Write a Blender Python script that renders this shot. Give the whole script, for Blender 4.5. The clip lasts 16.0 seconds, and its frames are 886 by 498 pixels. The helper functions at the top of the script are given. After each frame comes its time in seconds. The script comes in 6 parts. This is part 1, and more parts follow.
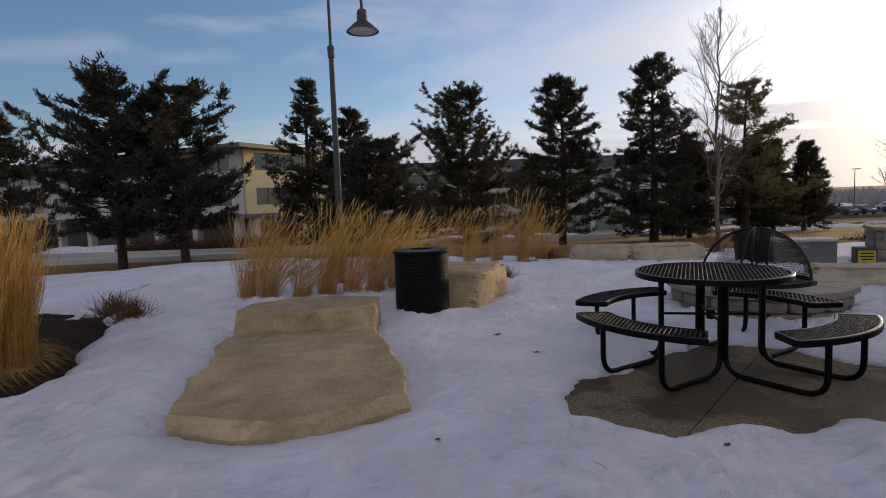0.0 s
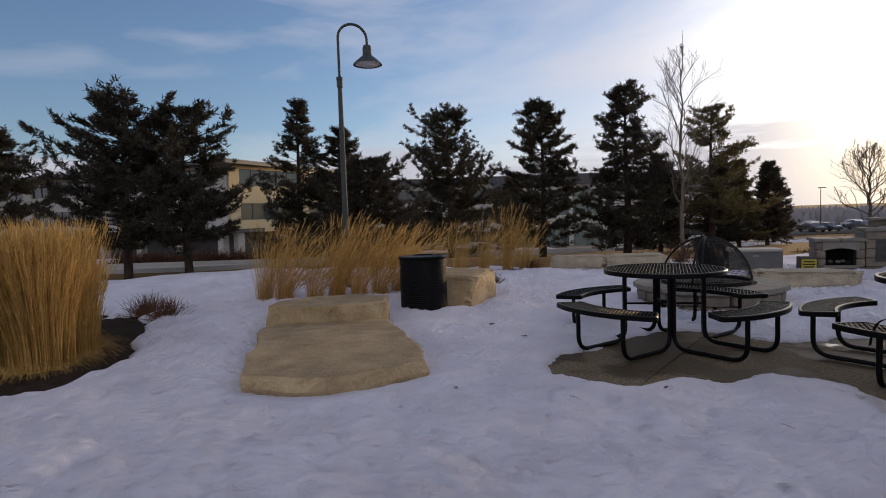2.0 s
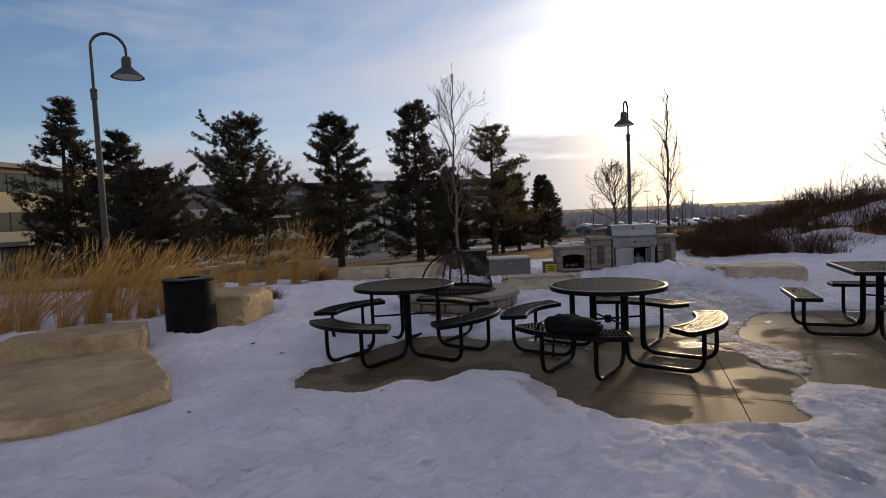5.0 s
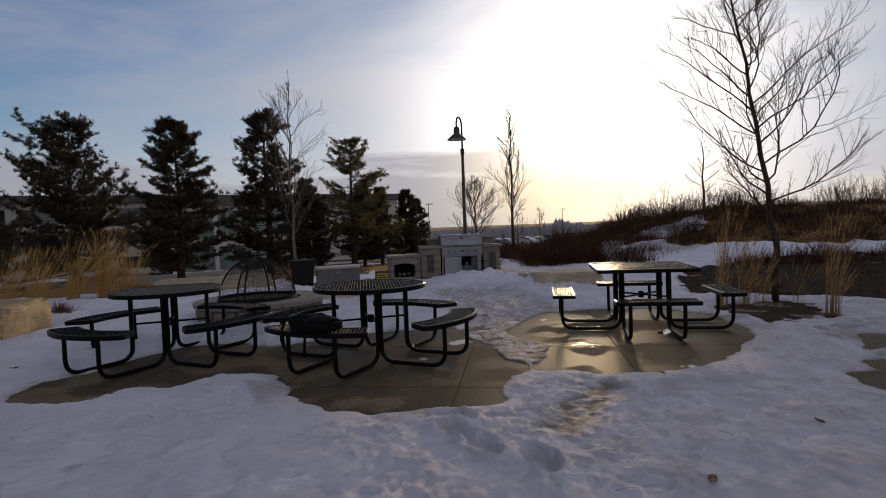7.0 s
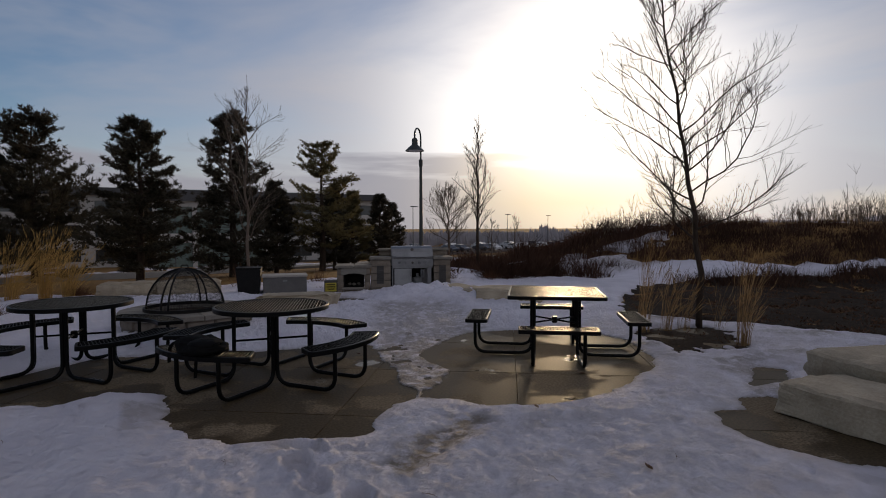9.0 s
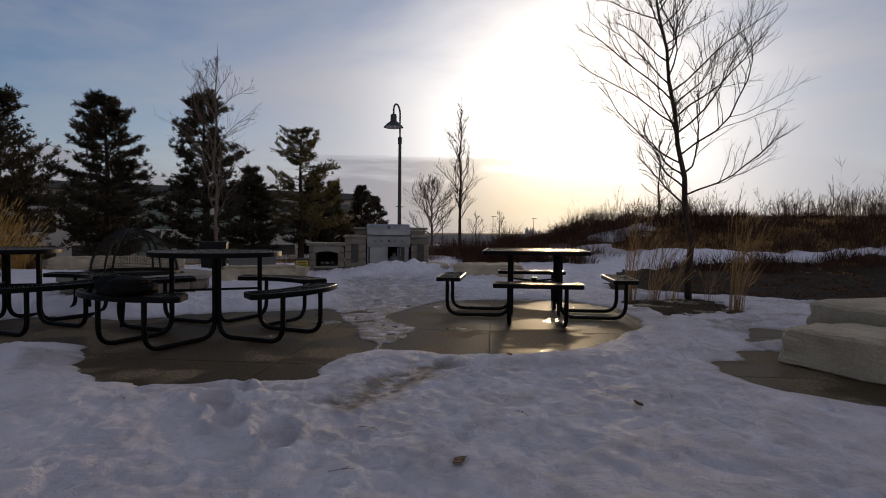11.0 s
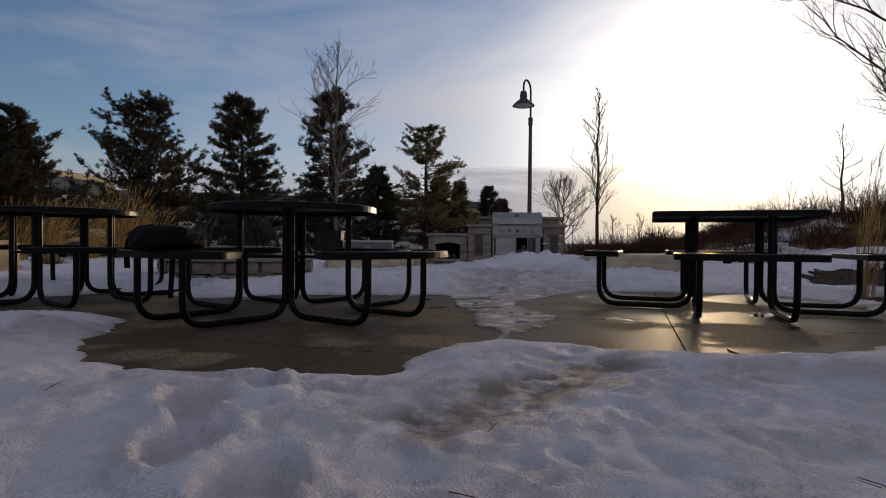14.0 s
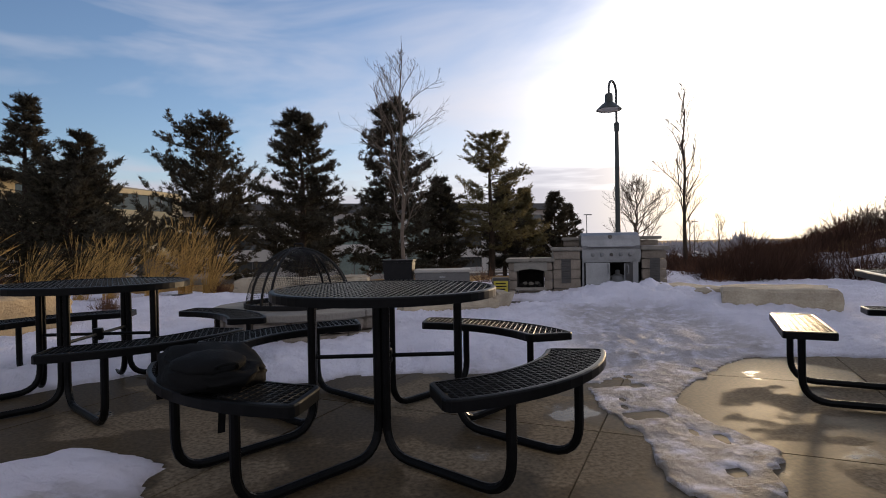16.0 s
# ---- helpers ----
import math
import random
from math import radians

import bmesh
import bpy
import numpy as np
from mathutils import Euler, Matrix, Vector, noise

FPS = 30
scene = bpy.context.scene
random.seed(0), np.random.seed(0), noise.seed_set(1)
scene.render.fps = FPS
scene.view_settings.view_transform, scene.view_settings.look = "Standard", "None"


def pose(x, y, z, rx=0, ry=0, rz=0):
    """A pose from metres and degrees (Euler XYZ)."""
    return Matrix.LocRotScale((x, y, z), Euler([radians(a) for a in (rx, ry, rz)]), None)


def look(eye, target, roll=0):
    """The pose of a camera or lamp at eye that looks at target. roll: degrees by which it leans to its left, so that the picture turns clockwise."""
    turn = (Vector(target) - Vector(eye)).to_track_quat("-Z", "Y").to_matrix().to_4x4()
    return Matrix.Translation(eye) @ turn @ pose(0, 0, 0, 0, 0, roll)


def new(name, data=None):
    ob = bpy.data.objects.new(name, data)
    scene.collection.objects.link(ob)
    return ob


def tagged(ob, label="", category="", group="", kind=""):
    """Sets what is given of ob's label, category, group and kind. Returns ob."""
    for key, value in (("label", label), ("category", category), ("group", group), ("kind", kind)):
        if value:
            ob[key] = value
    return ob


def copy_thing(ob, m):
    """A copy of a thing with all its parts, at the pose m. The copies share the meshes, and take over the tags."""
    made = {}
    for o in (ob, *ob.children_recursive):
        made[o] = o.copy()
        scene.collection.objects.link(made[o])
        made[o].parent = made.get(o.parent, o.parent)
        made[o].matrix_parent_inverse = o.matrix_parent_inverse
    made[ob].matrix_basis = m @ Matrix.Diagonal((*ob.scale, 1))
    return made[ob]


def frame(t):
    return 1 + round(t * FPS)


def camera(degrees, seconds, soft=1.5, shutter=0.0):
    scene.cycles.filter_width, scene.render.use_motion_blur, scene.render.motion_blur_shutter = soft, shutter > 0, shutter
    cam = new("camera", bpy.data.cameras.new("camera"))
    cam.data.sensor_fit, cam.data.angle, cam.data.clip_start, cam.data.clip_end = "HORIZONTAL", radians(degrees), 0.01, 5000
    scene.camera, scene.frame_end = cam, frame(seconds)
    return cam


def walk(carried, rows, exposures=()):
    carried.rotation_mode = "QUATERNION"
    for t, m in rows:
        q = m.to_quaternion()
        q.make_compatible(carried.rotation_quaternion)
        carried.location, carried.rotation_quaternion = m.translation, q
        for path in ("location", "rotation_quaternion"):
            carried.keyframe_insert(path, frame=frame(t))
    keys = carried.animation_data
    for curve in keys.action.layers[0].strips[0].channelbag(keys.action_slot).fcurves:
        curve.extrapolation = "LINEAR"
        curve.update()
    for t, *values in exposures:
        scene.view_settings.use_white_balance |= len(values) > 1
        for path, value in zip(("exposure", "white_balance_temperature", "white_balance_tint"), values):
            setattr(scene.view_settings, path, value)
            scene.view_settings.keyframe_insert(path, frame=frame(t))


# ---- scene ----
cam = camera(77.0, 16.0, 1.0)
PATH = [
    (0, (-0.281, -1.687, 1.400), (-0.455, 0.298, 1.228), -2.1),
    (0.5, (-0.332, -1.956, 1.380), (-0.482, 0.032, 1.227), -1.9),
    (1, (-0.396, -2.254, 1.373), (-0.521, -0.263, 1.234), -1.8),
    (1.5, (-0.441, -2.570, 1.359), (-0.548, -0.577, 1.236), -1.9),
    (2, (-0.457, -2.771, 1.357), (-0.558, -0.777, 1.241), -1.9),
    (2.5, (-0.436, -2.642, 1.295), (-0.475, -0.643, 1.271), 1.2),
    (3, (-0.437, -2.566, 1.529), (-0.463, -0.566, 1.521), 1.3),
    (3.5, (-0.444, -2.652, 1.680), (-0.349, -0.654, 1.646), -2.9),
    (4, (-0.361, -2.816, 1.587), (-0.157, -0.827, 1.531), -2.0),
    (4.5, (-0.130, -3.035, 1.592), (0.229, -1.068, 1.532), -1.5),
    (5, (0.198, -3.385, 1.547), (0.737, -1.463, 1.424), -2.5),
    (7.5, (1.695, -3.883, 1.317), (2.636, -2.119, 1.255), -1.6),
    (8, (1.981, -3.922, 1.363), (2.914, -2.153, 1.324), -0.5),
    (8.5, (2.130, -4.087, 1.478), (3.082, -2.328, 1.437), -0.2),
    (9, (2.166, -4.324, 1.554), (3.117, -2.566, 1.480), -0.2),
    (11.5, (2.732, -3.674, 0.799), (3.757, -1.957, 0.749), 0.8),
    (12, (2.838, -3.405, 0.730), (3.891, -1.706, 0.684), 1.0),
    (12.5, (2.949, -3.167, 0.688), (3.976, -1.452, 0.632), 0.3),
    (13, (3.087, -3.006, 0.559), (3.954, -1.205, 0.516), 0.5),
    (13.5, (3.206, -2.713, 0.474), (3.901, -0.838, 0.433), 0.8),
    (14, (3.226, -2.494, 0.510), (3.802, -0.579, 0.487), 0.5),
    (14.5, (3.178, -2.293, 0.572), (3.747, -0.376, 0.513), 0.4),
    (15, (3.122, -2.000, 0.665), (3.677, -0.080, 0.608), -1.1),
    (15.5, (3.091, -1.619, 0.863), (3.505, 0.336, 0.792), 0.0),
    (16, (3.100, -1.265, 0.981), (3.486, 0.698, 0.963), -1.0),
]
EXPOSURES = [(0, 0.32), (4, 0.34), (5, 0.16), (7.5, -0.30), (9, -0.42), (11.5, -0.44), (13, -0.42), (14.5, -0.12), (15.2, 0.12), (16, 0.46)]
walk(cam, [(t, look(eye, target, roll)) for t, eye, target, roll in PATH], EXPOSURES)

# ---- world, sun, exposure ----
SUN_AZ, SUN_EL = radians(41.5), radians(4.0)
SUN_DIR = Vector((math.sin(SUN_AZ) * math.cos(SUN_EL), math.cos(SUN_AZ) * math.cos(SUN_EL), math.sin(SUN_EL)))
world = bpy.data.worlds.new("sky")
scene.world = world
world.use_nodes = True
wn, wl = world.node_tree.nodes, world.node_tree.links
wn.clear()
sky = wn.new("ShaderNodeTexSky")
sky.sky_type = "NISHITA"
sky.sun_disc = False
sky.sun_elevation, sky.sun_rotation = radians(12.0), SUN_AZ
sky.air_density, sky.dust_density, sky.ozone_density = 1.0, 0.6, 3.0
coords = wn.new("ShaderNodeTexCoord")
SKY_GAIN = 0.130


def wmath(op, a, b=None, clamp=False):
    n = wn.new("ShaderNodeMath")
    n.operation, n.use_clamp = op, clamp
    for i, v in enumerate((a, b)):
        if v is None:
            continue
        if isinstance(v, (int, float)):
            n.inputs[i].default_value = v
        else:
            wl.new(v, n.inputs[i])
    return n.outputs[0]


# hazy cloud veil: streaky noise, thickest low and towards the sun; unseen cloud added overhead and behind
stretch = wn.new("ShaderNodeMapping")
stretch.inputs["Scale"].default_value = (1.0, 1.0, 4.2)
stretch.inputs["Rotation"].default_value = (radians(18), radians(-22), radians(20))
wl.new(coords.outputs["Generated"], stretch.inputs["Vector"])
veil = wn.new("ShaderNodeTexNoise")
veil.inputs["Scale"].default_value, veil.inputs["Detail"].default_value, veil.inputs["Roughness"].default_value = 1.6, 5.0, 0.52
veil.inputs["Distortion"].default_value = 0.5
wl.new(stretch.outputs["Vector"], veil.inputs["Vector"])
sundot = wn.new("ShaderNodeVectorMath")
sundot.operation = "DOT_PRODUCT"
norm = wn.new("ShaderNodeVectorMath")
norm.operation = "NORMALIZE"
wl.new(coords.outputs["Generated"], norm.inputs[0])
wl.new(norm.outputs["Vector"], sundot.inputs[0])
sundot.inputs[1].default_value = Vector((math.sin(SUN_AZ + 0.01), math.cos(SUN_AZ + 0.01), 0.19)).normalized()
near_sun = wmath("MAXIMUM", sundot.outputs["Value"], 0.0)
glow_wide = wmath("POWER", near_sun, 3.4)
glow_tight = wmath("POWER", near_sun, 60.0)
split = wn.new("ShaderNodeSeparateXYZ")
wl.new(norm.outputs["Vector"], split.inputs[0])
# last term: unseen cloud overhead and behind the camera, added to brighten the ground
cloud = wmath("MULTIPLY", wmath("SUBTRACT", wmath("ADD", wmath("SUBTRACT", wmath("MULTIPLY", veil.outputs[0], 1.7), 0.35), wmath("ADD", wmath("MULTIPLY", glow_wide, wmath("SUBTRACT", 0.66, wmath("MULTIPLY", split.outputs["Z"], 0.55))), wmath("MULTIPLY", wmath("MAXIMUM", wmath("SUBTRACT", wmath("MULTIPLY", split.outputs["Z"], 0.58), split.outputs["Y"]), 0.0), 0.60))), 0.535), 1.9, True)
cloud_col = wn.new("ShaderNodeMix")
cloud_col.data_type = "RGBA"
cloud_col.inputs[6].default_value = (0.67, 0.66, 0.735, 1)
cloud_col.inputs[7].default_value = (2.05, 2.0, 2.0, 1)
wl.new(wmath("MULTIPLY", wmath("POWER", near_sun, 27.0), 1.4, True), cloud_col.inputs[0])
sky_scaled = wn.new("ShaderNodeMix")
sky_scaled.data_type, sky_scaled.blend_type = "RGBA", "MULTIPLY"
sky_scaled.inputs[0].default_value = 1.0
wl.new(sky.outputs[0], sky_scaled.inputs[6])
sky_scaled.inputs[7].default_value = (SKY_GAIN * 1.07, SKY_GAIN * 0.99, SKY_GAIN * 1.02, 1)
veiled = wn.new("ShaderNodeMix")
veiled.data_type = "RGBA"
wl.new(wmath("MULTIPLY", cloud, 0.92), veiled.inputs[0])
wl.new(sky_scaled.outputs[2], veiled.inputs[6])
wl.new(cloud_col.outputs[2], veiled.inputs[7])
# bank of grey cloud along the horizon, broken where the sun stands behind it
bank_n = wn.new("ShaderNodeTexNoise")
bank_n.inputs["Scale"].default_value, bank_n.inputs["Detail"].default_value = 3.0, 4.0
bm_map = wn.new("ShaderNodeMapping")
bm_map.inputs["Scale"].default_value = (1.0, 1.0, 9.0)
wl.new(norm.outputs["Vector"], bm_map.inputs["Vector"])
wl.new(bm_map.outputs["Vector"], bank_n.inputs["Vector"])
bank_h = wmath("ADD", wmath("MULTIPLY", bank_n.outputs[0], 0.21), 0.02)
bank = wmath("MULTIPLY", wmath("SUBTRACT", bank_h, split.outputs["Z"]), 26.0, True)
banked = wn.new("ShaderNodeMix")
banked.data_type = "RGBA"
side = wmath("SUBTRACT", wmath("MULTIPLY", split.outputs["X"], math.cos(SUN_AZ)), wmath("MULTIPLY", split.outputs["Y"], math.sin(SUN_AZ)))
leftward = wmath("SUBTRACT", 0.75, wmath("MULTIPLY", side, 3.0), True)
wl.new(wmath("MULTIPLY", wmath("MULTIPLY", bank, leftward), wmath("SUBTRACT", 0.85, wmath("MULTIPLY", wmath("POWER", near_sun, 90.0), 0.5))), banked.inputs[0])
wl.new(veiled.outputs[2], banked.inputs[6])
bank_col = wn.new("ShaderNodeMix")
bank_col.data_type = "RGBA"
bank_col.inputs[6].default_value = (0.52, 0.51, 0.585, 1)
bank_col.inputs[7].default_value = (1.40, 1.00, 0.55, 1)
wl.new(wmath("POWER", near_sun, 80.0), bank_col.inputs[0])
wl.new(bank_col.outputs[2], banked.inputs[7])
sun_glow = wn.new("ShaderNodeMix")
sun_glow.data_type, sun_glow.blend_type = "RGBA", "ADD"
wl.new(wmath("MULTIPLY", glow_tight, 1.0, True), sun_glow.inputs[0])
wl.new(banked.outputs[2], sun_glow.inputs[6])
sun_glow.inputs[7].default_value = (1.20, 0.95, 0.58, 1)
# yellow band close over the horizon where the sun goes down
low_band = wn.new("ShaderNodeMix")
low_band.data_type = "RGBA"
wl.new(wmath("MULTIPLY", wmath("MULTIPLY", wmath("SUBTRACT", 0.115, split.outputs["Z"]), 14.0, True), wmath("MULTIPLY", wmath("POWER", near_sun, 60.0), 0.85)), low_band.inputs[0])
wl.new(sun_glow.outputs[2], low_band.inputs[6])
low_band.inputs[7].default_value = (1.62, 1.20, 0.55, 1)
back = wn.new("ShaderNodeBackground")
back.inputs["Strength"].default_value = 0.80
wl.new(low_band.outputs[2], back.inputs["Color"])
wout = wn.new("ShaderNodeOutputWorld")
wl.new(back.outputs[0], wout.inputs["Surface"])

sun_data = bpy.data.lights.new("sun", "SUN")
sun_data.energy, sun_data.angle, sun_data.color = 2.2, radians(7), (1.0, 0.72, 0.42)
sun = new("sun", sun_data)
sun.matrix_world = look(SUN_DIR * 60, (0, 0, 0))

# ---- materials ----


def material(name, dark, light, rough=0.8, metal=0.0, scale=8.0, fine=60.0, bump=0.3, bump_dist=0.01, spec=0.5, per=0.0, rough_var=0.1, stretch_z=1.0, coat=0.0, through_light=0.0, island=0.0):
    """Base colour between two tones by coarse and fine noise, with relief of the same noise."""
    m = bpy.data.materials.new(name)
    m.use_nodes = True
    n, l = m.node_tree.nodes, m.node_tree.links
    b = n["Principled BSDF"]
    tc = n.new("ShaderNodeTexCoord")
    mp = n.new("ShaderNodeMapping")
    mp.inputs["Scale"].default_value = (1, 1, stretch_z)
    l.new(tc.outputs["Object"], mp.inputs["Vector"])
    c = n.new("ShaderNodeTexNoise")
    c.inputs["Scale"].default_value, c.inputs["Detail"].default_value, c.inputs["Roughness"].default_value = scale, 4, 0.6
    f = n.new("ShaderNodeTexNoise")
    f.inputs["Scale"].default_value, f.inputs["Detail"].default_value = fine, 3
    for t in (c, f):
        l.new(mp.outputs[0], t.inputs["Vector"])
    both = n.new("ShaderNodeMath")
    both.operation = "MULTIPLY_ADD"
    l.new(f.outputs[0], both.inputs[0])
    both.inputs[1].default_value = 0.45
    sc = n.new("ShaderNodeMath")
    sc.operation = "MULTIPLY"
    l.new(c.outputs[0], sc.inputs[0])
    sc.inputs[1].default_value = 0.75
    l.new(sc.outputs[0], both.inputs[2])
    ramp = n.new("ShaderNodeValToRGB")
    ramp.color_ramp.elements[0].position, ramp.color_ramp.elements[1].position = 0.36, 0.80
    ramp.color_ramp.elements[0].color, ramp.color_ramp.elements[1].color = (*dark, 1), (*light, 1)
    l.new(both.outputs[0], ramp.inputs[0])
    col = ramp.outputs[0]
    if per:
        info, hsv = n.new("ShaderNodeObjectInfo"), n.new("ShaderNodeHueSaturation")
        k = n.new("ShaderNodeMath")
        k.operation = "MULTIPLY_ADD"
        l.new(info.outputs["Random"], k.inputs[0])
        k.inputs[1].default_value, k.inputs[2].default_value = 2 * per, 1 - per
        l.new(k.outputs[0], hsv.inputs["Value"])
        l.new(col, hsv.inputs["Color"])
        col = hsv.outputs[0]
    if island:
        geo, tint = n.new("ShaderNodeNewGeometry"), n.new("ShaderNodeHueSaturation")
        k = n.new("ShaderNodeMath")
        k.operation = "MULTIPLY_ADD"
        l.new(geo.outputs["Random Per Island"], k.inputs[0])
        k.inputs[1].default_value, k.inputs[2].default_value = 2 * island, 1 - island
        l.new(k.outputs[0], tint.inputs["Value"])
        l.new(col, tint.inputs["Color"])
        col = tint.outputs[0]
    l.new(col, b.inputs["Base Color"])
    r = n.new("ShaderNodeMath")
    r.operation = "MULTIPLY_ADD"
    l.new(c.outputs[0], r.inputs[0])
    r.inputs[1].default_value, r.inputs[2].default_value = rough_var * 2, rough - rough_var
    l.new(r.outputs[0], b.inputs["Roughness"])
    b.inputs["Metallic"].default_value = metal
    b.inputs["Specular IOR Level"].default_value = spec
    b.inputs["Coat Weight"].default_value = coat
    if bump:
        bp = n.new("ShaderNodeBump")
        bp.inputs["Strength"].default_value, bp.inputs["Distance"].default_value = bump, bump_dist
        l.new(both.outputs[0], bp.inputs["Height"])
        l.new(bp.outputs[0], b.inputs["Normal"])
    if through_light:
        tr, mx = n.new("ShaderNodeBsdfTranslucent"), n.new("ShaderNodeMixShader")
        l.new(col, tr.inputs["Color"])
        mx.inputs[0].default_value = through_light
        l.new(b.outputs[0], mx.inputs[1])
        l.new(tr.outputs[0], mx.inputs[2])
        l.new(mx.outputs[0], n["Material Output"].inputs["Surface"])
    return m


M = {}
M["limestone"] = material("limestone", (0.27, 0.185, 0.092), (0.49, 0.365, 0.205), 0.85, scale=3.5, fine=42, bump=0.8, bump_dist=0.025, per=0.06)


def tone_by_facing(m, tint, amount):
    """Puts top-to-side brightness into the colour: upward faces patchy dark grey-brown, broken sides pale."""
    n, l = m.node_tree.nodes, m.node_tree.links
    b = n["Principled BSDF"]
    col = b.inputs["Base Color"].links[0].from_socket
    geo, cut, spots, mottle = n.new("ShaderNodeNewGeometry"), n.new("ShaderNodeSeparateXYZ"), n.new("ShaderNodeTexNoise"), n.new("ShaderNodeMapRange")
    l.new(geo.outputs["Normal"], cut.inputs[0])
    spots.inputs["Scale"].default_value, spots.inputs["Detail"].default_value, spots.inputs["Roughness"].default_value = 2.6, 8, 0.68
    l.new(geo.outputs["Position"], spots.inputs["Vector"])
    mottle.inputs["From Min"].default_value, mottle.inputs["From Max"].default_value = 0.40, 0.62
    mottle.inputs["To Min"].default_value, mottle.inputs["To Max"].default_value = 0.35, 1.0
    l.new(spots.outputs[0], mottle.inputs["Value"])
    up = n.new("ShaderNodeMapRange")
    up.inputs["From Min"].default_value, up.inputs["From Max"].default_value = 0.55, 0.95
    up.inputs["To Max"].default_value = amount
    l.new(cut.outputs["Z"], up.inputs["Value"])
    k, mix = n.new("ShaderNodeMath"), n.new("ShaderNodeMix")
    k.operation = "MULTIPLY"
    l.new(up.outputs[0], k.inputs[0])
    l.new(mottle.outputs[0], k.inputs[1])
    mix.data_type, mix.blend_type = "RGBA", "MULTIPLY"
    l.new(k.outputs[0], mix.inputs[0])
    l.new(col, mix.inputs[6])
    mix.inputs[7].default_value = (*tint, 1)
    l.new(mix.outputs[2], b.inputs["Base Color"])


tone_by_facing(M["limestone"], (0.50, 0.47, 0.46), 0.75)
M["pale_stone"] = material("pale_stone", (0.25, 0.20, 0.135), (0.44, 0.375, 0.275), 0.85, scale=4, fine=45, bump=0.5, bump_dist=0.02, per=0.08)
tone_by_facing(M["pale_stone"], (0.62, 0.60, 0.60), 0.6)
M["block"] = material("grey_block", (0.115, 0.094, 0.072), (0.235, 0.195, 0.155), 0.9, scale=6, fine=50, bump=0.6, bump_dist=0.015, per=0.14)
M["cap"] = material("cap_stone", (0.14, 0.125, 0.105), (0.255, 0.230, 0.195), 0.88, scale=6, fine=60, bump=0.4, per=0.06)
M["mortar"] = material("mortar", (0.16, 0.15, 0.13), (0.24, 0.22, 0.19), 0.95, scale=14, fine=90)
M["black_coat"] = material("black_thermoplastic_coat", (0.003, 0.003, 0.003), (0.006, 0.006, 0.006), 0.30, scale=20, fine=140, bump=0.12, bump_dist=0.002, spec=0.075, rough_var=0.06)
M["black_matt"] = material("black_matt", (0.004, 0.004, 0.004), (0.011, 0.010, 0.010), 0.55, scale=12, fine=90, bump=0.2, spec=0.18)
M["fabric"] = material("black_nylon", (0.003, 0.003, 0.003), (0.008, 0.008, 0.008), 0.8, scale=14, fine=220, bump=0.5, bump_dist=0.006, spec=0.08)
M["lamp_green"] = material("dark_bronze_paint", (0.018, 0.022, 0.020), (0.035, 0.040, 0.036), 0.45, scale=9, fine=60, bump=0.08)
M["steel"] = material("brushed_steel", (0.17, 0.17, 0.175), (0.29, 0.29, 0.295), 0.36, metal=1.0, scale=5, fine=90, bump=0.05, bump_dist=0.002)
M["steel_dark"] = material("sooty_steel", (0.05, 0.045, 0.04), (0.12, 0.11, 0.10), 0.5, metal=0.7, scale=8, fine=70)
M["white_door"] = material("white_enamel", (0.22, 0.22, 0.22), (0.33, 0.33, 0.325), 0.4, scale=5, fine=60, bump=0.05)
M["dark_panel"] = material("dark_vent_panel", (0.03, 0.028, 0.026), (0.07, 0.064, 0.058), 0.6, scale=10, fine=120)
M["soot"] = material("sooty_lining", (0.008, 0.007, 0.006), (0.030, 0.026, 0.022), 0.95, scale=9, fine=50)
M["bark_dark"] = material("dark_bark", (0.020, 0.014, 0.010), (0.075, 0.055, 0.042), 0.95, scale=9, fine=50, bump=0.9, bump_dist=0.02, stretch_z=0.3, spec=0.1)
M["bark_pale"] = material("grey_bark", (0.055, 0.040, 0.030), (0.16, 0.12, 0.09), 0.9, scale=9, fine=60, bump=0.6, bump_dist=0.01, stretch_z=0.3)
M["needles"] = material("pine_needles", (0.030, 0.027, 0.021), (0.086, 0.076, 0.055), 0.7, scale=0.9, fine=9, bump=0, spec=0.05, through_light=0.28, island=0.35)
M["needles_olive"] = material("olive_pine_needles", (0.075, 0.066, 0.032), (0.19, 0.155, 0.075), 0.7, scale=0.9, fine=9, bump=0, spec=0.2, through_light=0.4)
M["straw"] = material("dry_straw", (0.32, 0.18, 0.045), (0.70, 0.46, 0.16), 0.75, scale=1.3, fine=14, bump=0, spec=0.3, through_light=0.4, island=0.42)
M["straw_dull"] = material("dull_straw", (0.17, 0.10, 0.045), (0.36, 0.24, 0.115), 0.8, scale=1.3, fine=14, bump=0, spec=0.3, through_light=0.45, island=0.4)
M["twig"] = material("brown_twigs", (0.065, 0.028, 0.016), (0.19, 0.095, 0.050), 0.9, scale=0.5, fine=6, bump=0, spec=0.2)
# air haze over the distance is put into this pale grey
M["far_woods"] = material("haze_toned_leafless_woods", (0.26, 0.25, 0.27), (0.40, 0.38, 0.40), 0.95, scale=0.05, fine=0.6, bump=0)
M["brush"] = material("red_brown_brush", (0.034, 0.018, 0.013), (0.105, 0.057, 0.038), 0.9, scale=0.5, fine=5, bump=0, spec=0.1, through_light=0.25, island=0.4)
M["mulch"] = material("bark_mulch", (0.010, 0.007, 0.005), (0.050, 0.034, 0.024), 0.95, scale=12, fine=55, bump=1.0, bump_dist=0.04, spec=0.08)
